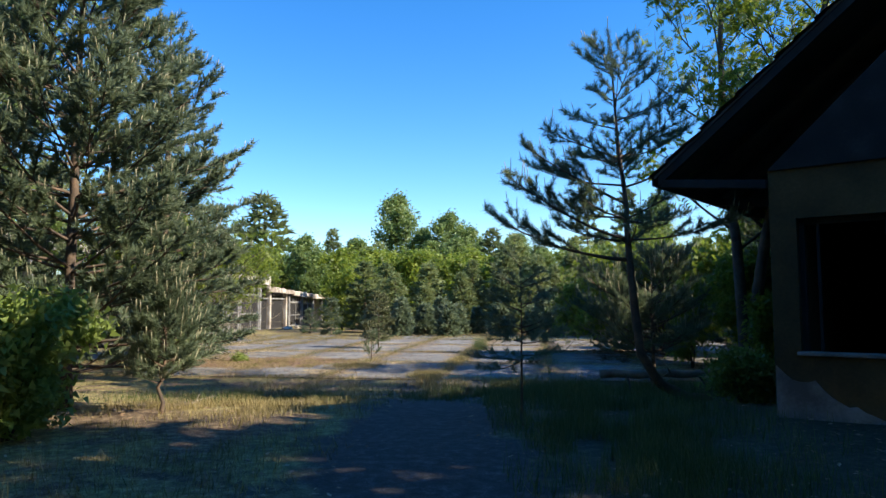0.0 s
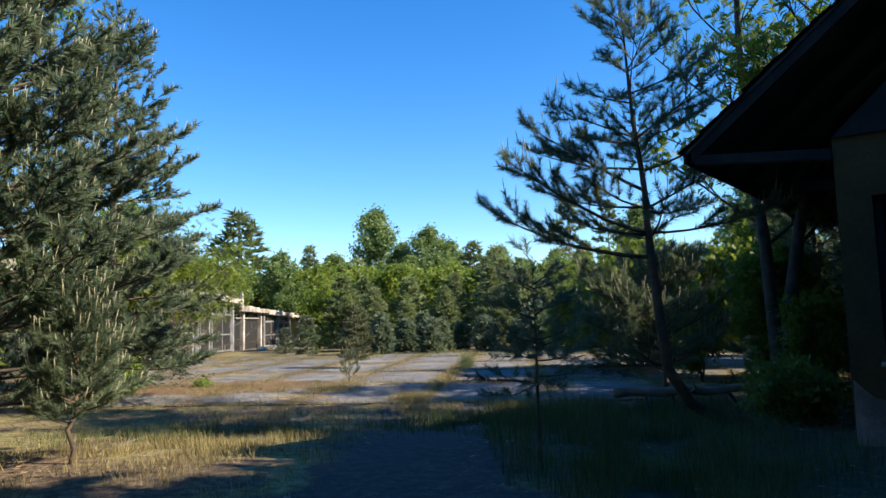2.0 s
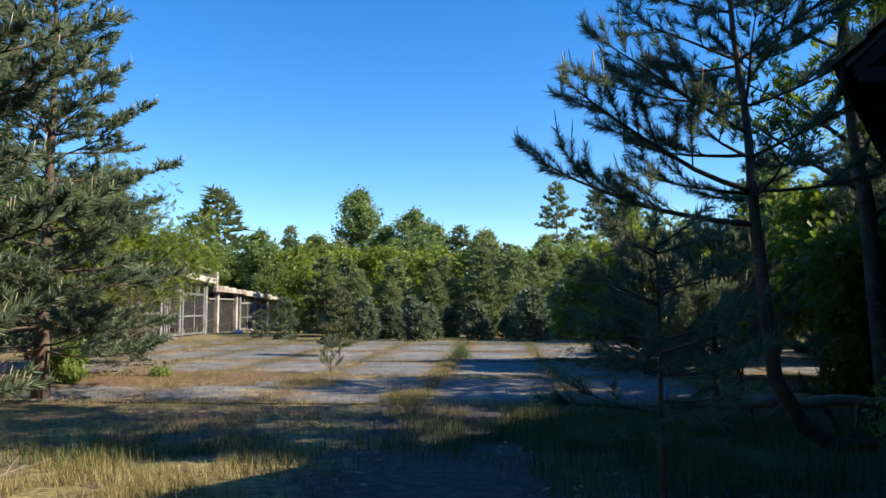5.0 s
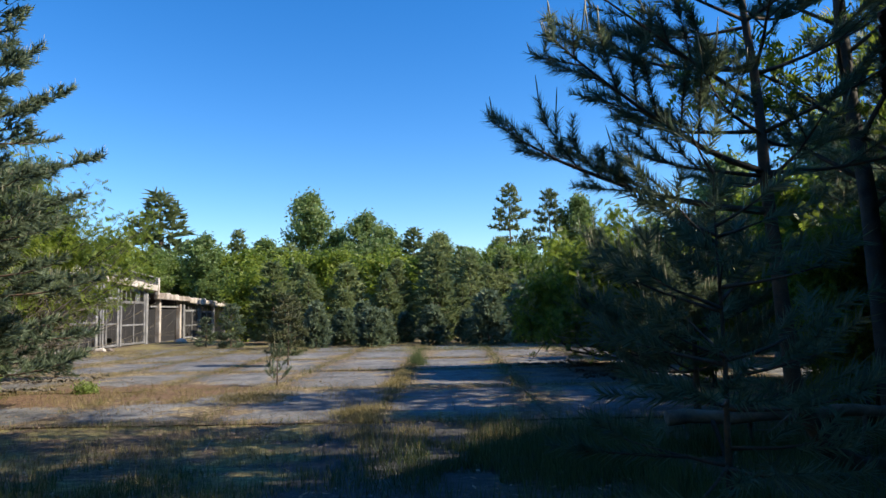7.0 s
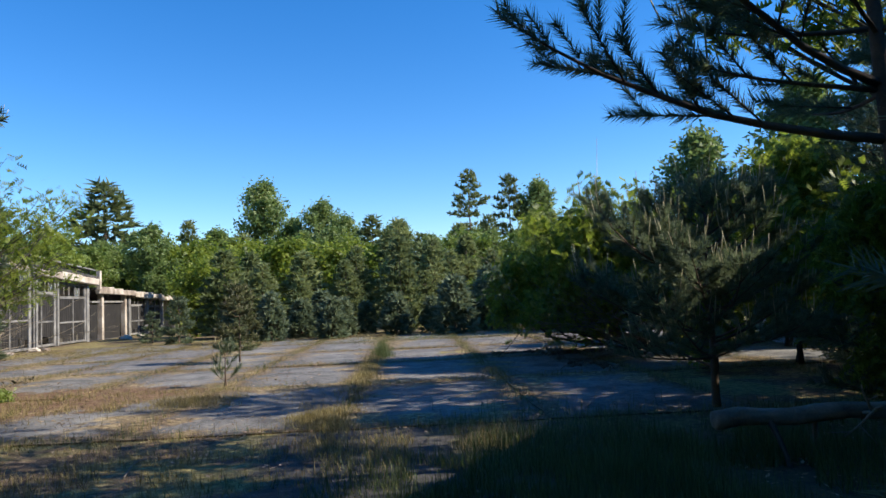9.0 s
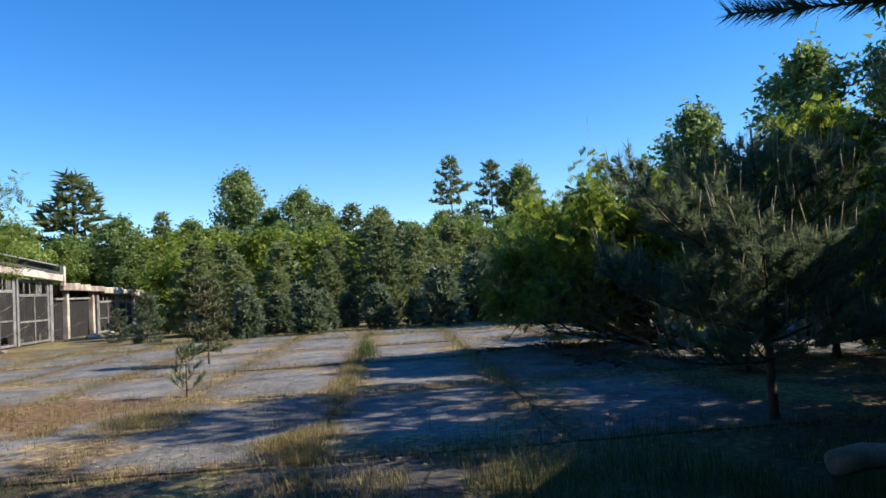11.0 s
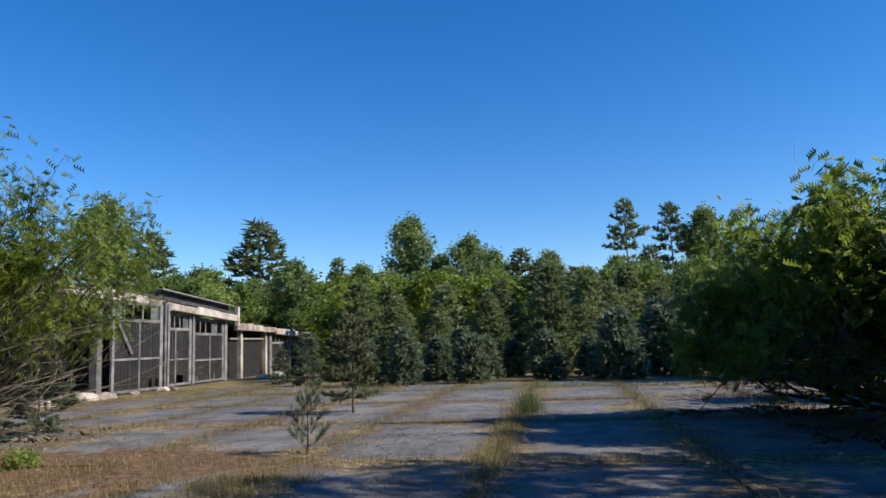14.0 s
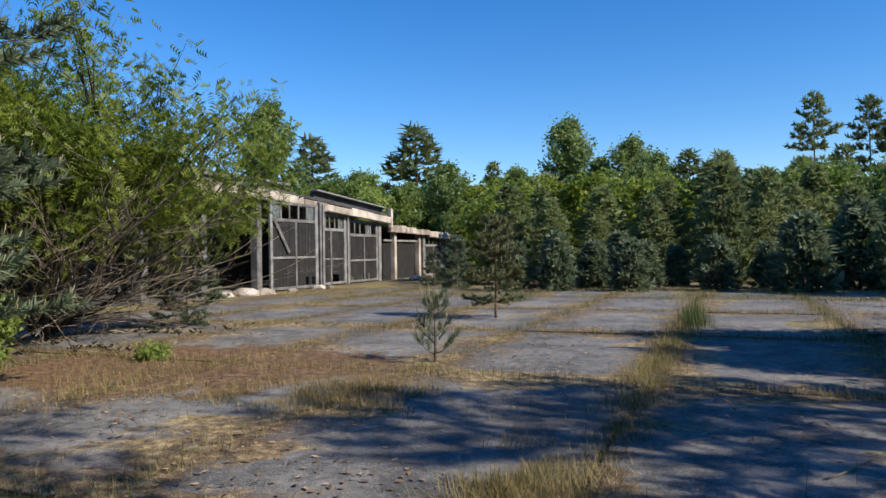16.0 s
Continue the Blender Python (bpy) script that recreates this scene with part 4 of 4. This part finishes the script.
# out-of-view trees added to keep sun and sky off the path and house
for x, y, h in ((10.6, 5.2, 9.5), (12.6, 7.0, 11.5), (11, 1, 9), (12, 4.5, 8.5), (9.5, -2.5, 9), (13.5, 8, 9.5), (11.6, 9.4, 8.2), (7, -5, 10), (3, -6, 10), (-1.5, -5.5, 9), (-5.5, -4, 9), (-6.5, 3.5, 8), (5.5, 2.0, 9), (1.5, -1.5, 9.5), (-3.5, -0.5, 9), (8.5, 4.0, 8.5), (-8, 0.5, 9), (-9.5, 4, 8.5), (-10.5, 8.5, 8.5)):
    plant(r.choice(["l1", "p1"]), x, y, h * 1.22, 1.25)

for i in range(16):
    y = r.uniform(71, 86)
    plant(r.choice(["l1", "l2", "l1", "b1"]), -(0.27 + 0.26 * i / 15) * (y - 18), y, r.uniform(8.2, 10.2), 1.25)

# an unseen tall pine added beyond the house to dapple the ground with shade
for x, y, h in ((14.8, 13.0, 15.0),):
    plant("p4", x, y, h, 0.8)

r = random.Random(31)
for i in range(14):
    x, y = r.uniform(-6, 4), r.uniform(13, 30)
    if abs(x + 0.4) < 0.7 and y < 19:
        continue
    st, ee = Tubes(5), []
    grow(r, st, Vector((0, 0, 0.03)), Vector((r.uniform(-1, 1), r.uniform(-1, 1), 0.02)), r.uniform(0.35, 0.9), 0.012, 1, ee, -0.02, 0.25, 2)
    for v in st.v:
        v.z = max(0.004, v.z * 0.4)
    ob = st.make("fallen_stick", M_DEADWOOD)
    ob.location = (x, y, gz(x, y) + 0.015)
    tagged(ob, "dry grey fallen stick on the ground", "stick", "sticks on the ground")

mast = thing("mast", pose(12.5, 45.0, 0), "thin leaning steel aerial mast among the trees", "mast")
mt = Tubes(6)
mt.add([(0, 0, -0.1), (0.1, 0, 5), (0.35, 0, 9.4)], [0.03, 0.02, 0.008])
mt.make("pole", M_METAL, mast)


# ---- grass and litter ----
def blades(rng, xy, h, w, lean=0.5):
    n = len(xy)
    z = np.array([ground_z(a, b) for a, b in xy])
    base = np.column_stack([xy, z])
    az, bend = rng.uniform(0, 6.283, n), rng.uniform(0.1, lean, n)
    hh = h * rng.uniform(0.5, 1.25, n)
    d = np.column_stack([np.cos(az), np.sin(az), np.zeros(n)])
    s = np.column_stack([-np.sin(az), np.cos(az), np.zeros(n)]) * (w / 2)
    up = np.array((0, 0, 1.0))
    tip = base + up * (hh * (1 - 0.3 * bend))[:, None] + d * (hh * bend)[:, None]
    return np.stack([base - s, base + s, tip], axis=1)


JD = Vector((math.sin(radians(6.5)), math.cos(radians(6.5))))
JN = Vector((JD.y, -JD.x))
J0 = Vector((0.1, 28.0))
SW, SL = 2.9, 5.0


def joint_point(i, v):
    return J0 + JN * (SW * i) + JD * v


rng = np.random.default_rng(12)
green, straw, tuft = [], [], []


def strip(a, b, n, width, store):
    n = int(n * 1.8)
    t = rng.random(n)[:, None]
    clump = 0.5 + 0.5 * np.sin(t * 23 + a[0]) * np.sin(t * 51 + a[1])
    keep = rng.random((n, 1)) < 0.25 + 0.75 * clump
    p = np.array(a) + (np.array(b) - np.array(a)) * t + rng.normal(size=(n, 2)) * width
    store.append(p[keep[:, 0]])


def patch(cx, cy, sx, sy, n, store):
    n = int(n * 1.8)
    p = np.column_stack([cx + rng.normal(size=n) * sx, cy + rng.normal(size=n) * sy])
    keep = np.array([noise.noise(Vector((a * 1.3, b * 1.3, 7))) > -0.12 for a, b in p])
    store.append(p[keep])


for i in range(-4, 5):
    a, b = joint_point(i, -7 if i in (0, -1) else -5), joint_point(i, 18)
    strip(a, b, 2600, 0.15, straw)
    strip(a, b, 700, 0.1, green)
for k in range(5):
    v = -6.5 + 5 * k
    strip(joint_point(-4, v), joint_point(4, v), 2600, 0.16, straw)
    strip(joint_point(-4, v), joint_point(4, v), 900, 0.13, green)
patch(-0.95, 22.6, 0.17, 0.55, 1700, tuft)
for a in range(9):
    patch(-0.75 + 0.115 * (a * 1.6), 21.0 + a * 1.6, 0.12, 0.8, 420, tuft)
patch(0.15, 28.6, 0.15, 1.0, 260, tuft)
patch(-3.0, 25.6, 0.5, 0.3, 700, tuft)
patch(-5.2, 25.2, 1.3, 0.8, 700, tuft)
patch(0.0, 44.5, 6.0, 1.2, 3500, tuft)
patch(-9.5, 43.5, 3.0, 1.8, 2200, tuft)
patch(1.2, 19.8, 1.5, 0.5, 900, tuft)
patch(-3.5, 17.0, 1.6, 0.7, 900, tuft)
patch(-3.3, 25.0, 0.9, 0.35, 1800, straw)
patch(-5.5, 26.5, 2.0, 1.0, 2500, straw)
patch(-3.2, 14.6, 1.0, 1.0, 5000, straw)
patch(-3.5, 16.6, 1.6, 0.8, 3000, green)
patch(-3.2, 19.5, 1.6, 1.2, 3000, straw)
patch(-2.5, 10.0, 1.0, 2.0, 3000, straw)
patch(0.4, 17.6, 0.6, 1.0, 2200, green)
patch(0, 46, 7, 1.6, 9000, straw)
patch(-7, 45, 4, 2.0, 6000, straw)
patch(-11, 43, 2.5, 2.5, 3000, straw)
patch(4, 42, 3, 1.5, 3500, green)
patch(1, 20.5, 1.8, 0.6, 2200, straw)
G1 = np.concatenate([g for g in straw])
near_green = []
green, keepg = near_green, green
patch(2.0, 15.0, 1.0, 2.6, 9000, near_green)
patch(3.0, 18.2, 1.6, 1.0, 6500, near_green)
patch(1.7, 10.8, 0.6, 2.0, 5000, near_green)
tall = []
patch(0.9, 33.6, 0.14, 0.6, 420, tall)
patch(-4.0, 40.0, 0.3, 0.4, 250, tall)


def grass(name, xy, h, w, mat, label, lean=0.6):
    tagged(tri_soup(name, blades(rng, xy, h, w, lean), 3, mat), label, "grass", kind="stuff")


def off_path(xy):
    return xy[(np.abs(xy[:, 0] + 0.4) > 0.75) | (xy[:, 1] > 17)]


grass("dry_grass", off_path(G1), 0.14, 0.007, M_STRAW, "dry straw-coloured grass in the joints and edges", 0.9)
grass("green_grass", np.concatenate(keepg), 0.18, 0.007, M_GRASS, "low green grass tufts in the joints")
grass("meadow_grass", off_path(np.concatenate(near_green)), 0.3, 0.007, M_GRASS, "tall shaded green grass beside the path")
grass("straw_tufts", np.concatenate(tuft), 0.18, 0.008, M_STRAW, "pale dry grass tufts standing in the joints", 1.5)
grass("tall_grass", np.concatenate(tall), 0.55, 0.009, M_GRASS, "tall green grass clumps in the concrete", 0.4)

n = 26000
lx = np.column_stack([rng.uniform(-12, 8, n), rng.uniform(6, 42, n)])
lx = lx[np.array([noise.noise(Vector((a * .45, b * .45, 2))) > -0.1 for a, b in lx]) & (np.hypot(lx[:, 0] + 0.4, 0) > 0.5)]
lz = np.array([ground_z(a, b) for a, b in lx]) + 0.035
lp = np.column_stack([lx, lz])
az = rng.uniform(0, 6.28, len(lp))
s = rng.uniform(0.015, 0.045, len(lp))
u = np.column_stack([np.cos(az), np.sin(az), rng.uniform(-.3, .3, len(lp))]) * s[:, None]
v = np.column_stack([-np.sin(az), np.cos(az), rng.uniform(-.3, .3, len(lp))]) * (s * 0.5)[:, None]
tagged(tri_soup("leaf_litter", np.stack([lp - u, lp + v, lp + u, lp - v], axis=1), 4, M_LITTER), "scattered dry brown leaves and bark bits", "litter", kind="stuff")

# ---- concrete slabs of the apron ----
apron = tagged(new("pavement"), "old grey concrete slab apron with grassy joints", "pavement", kind="structure")
slab_meshes = []
for k in range(5):
    rr = random.Random(200 + k)
    outline = []
    for (a0, b0, a1, b1, cnt) in ((0, 0, 1, 0, 7), (1, 0, 1, 1, 9), (1, 1, 0, 1, 7), (0, 1, 0, 0, 9)):
        for i in range(cnt):
            t = i / cnt
            outline.append(((a0 + (a1 - a0) * t) * (SW - 0.03) + 0.015 + rr.uniform(-.03, .02), (b0 + (b1 - b0) * t) * (SL - 0.04) + 0.02 + rr.uniform(-.03, .02)))
    m = len(outline)
    sv = [(x, y, 0.015) for x, y in outline] + [(x + (0.03 if x < SW / 2 else -0.03) * -1, y, -0.1) for x, y in outline]
    sf = [tuple(range(m))] + [(i, i + m, (i + 1) % m + m, (i + 1) % m) for i in range(m)]
    me = bpy.data.meshes.new("slab")
    me.from_pydata(sv, [], sf)
    me.materials.append(M_SLAB)
    slab_meshes.append(me)
r = random.Random(77)
for i in range(-5, 4):
    for k in range(5):
        if (i > 1 and k == 0) or (i < -3 and k == 0):
            continue
        p = joint_point(i, -6.5 + 5 * k)
        ob = new("slab", r.choice(slab_meshes))
        ob.parent = apron
        ob.matrix_world = pose(p.x, p.y, r.uniform(-0.006, 0.012), r.uniform(-.12, .12), r.uniform(-.12, .12), -6.5)
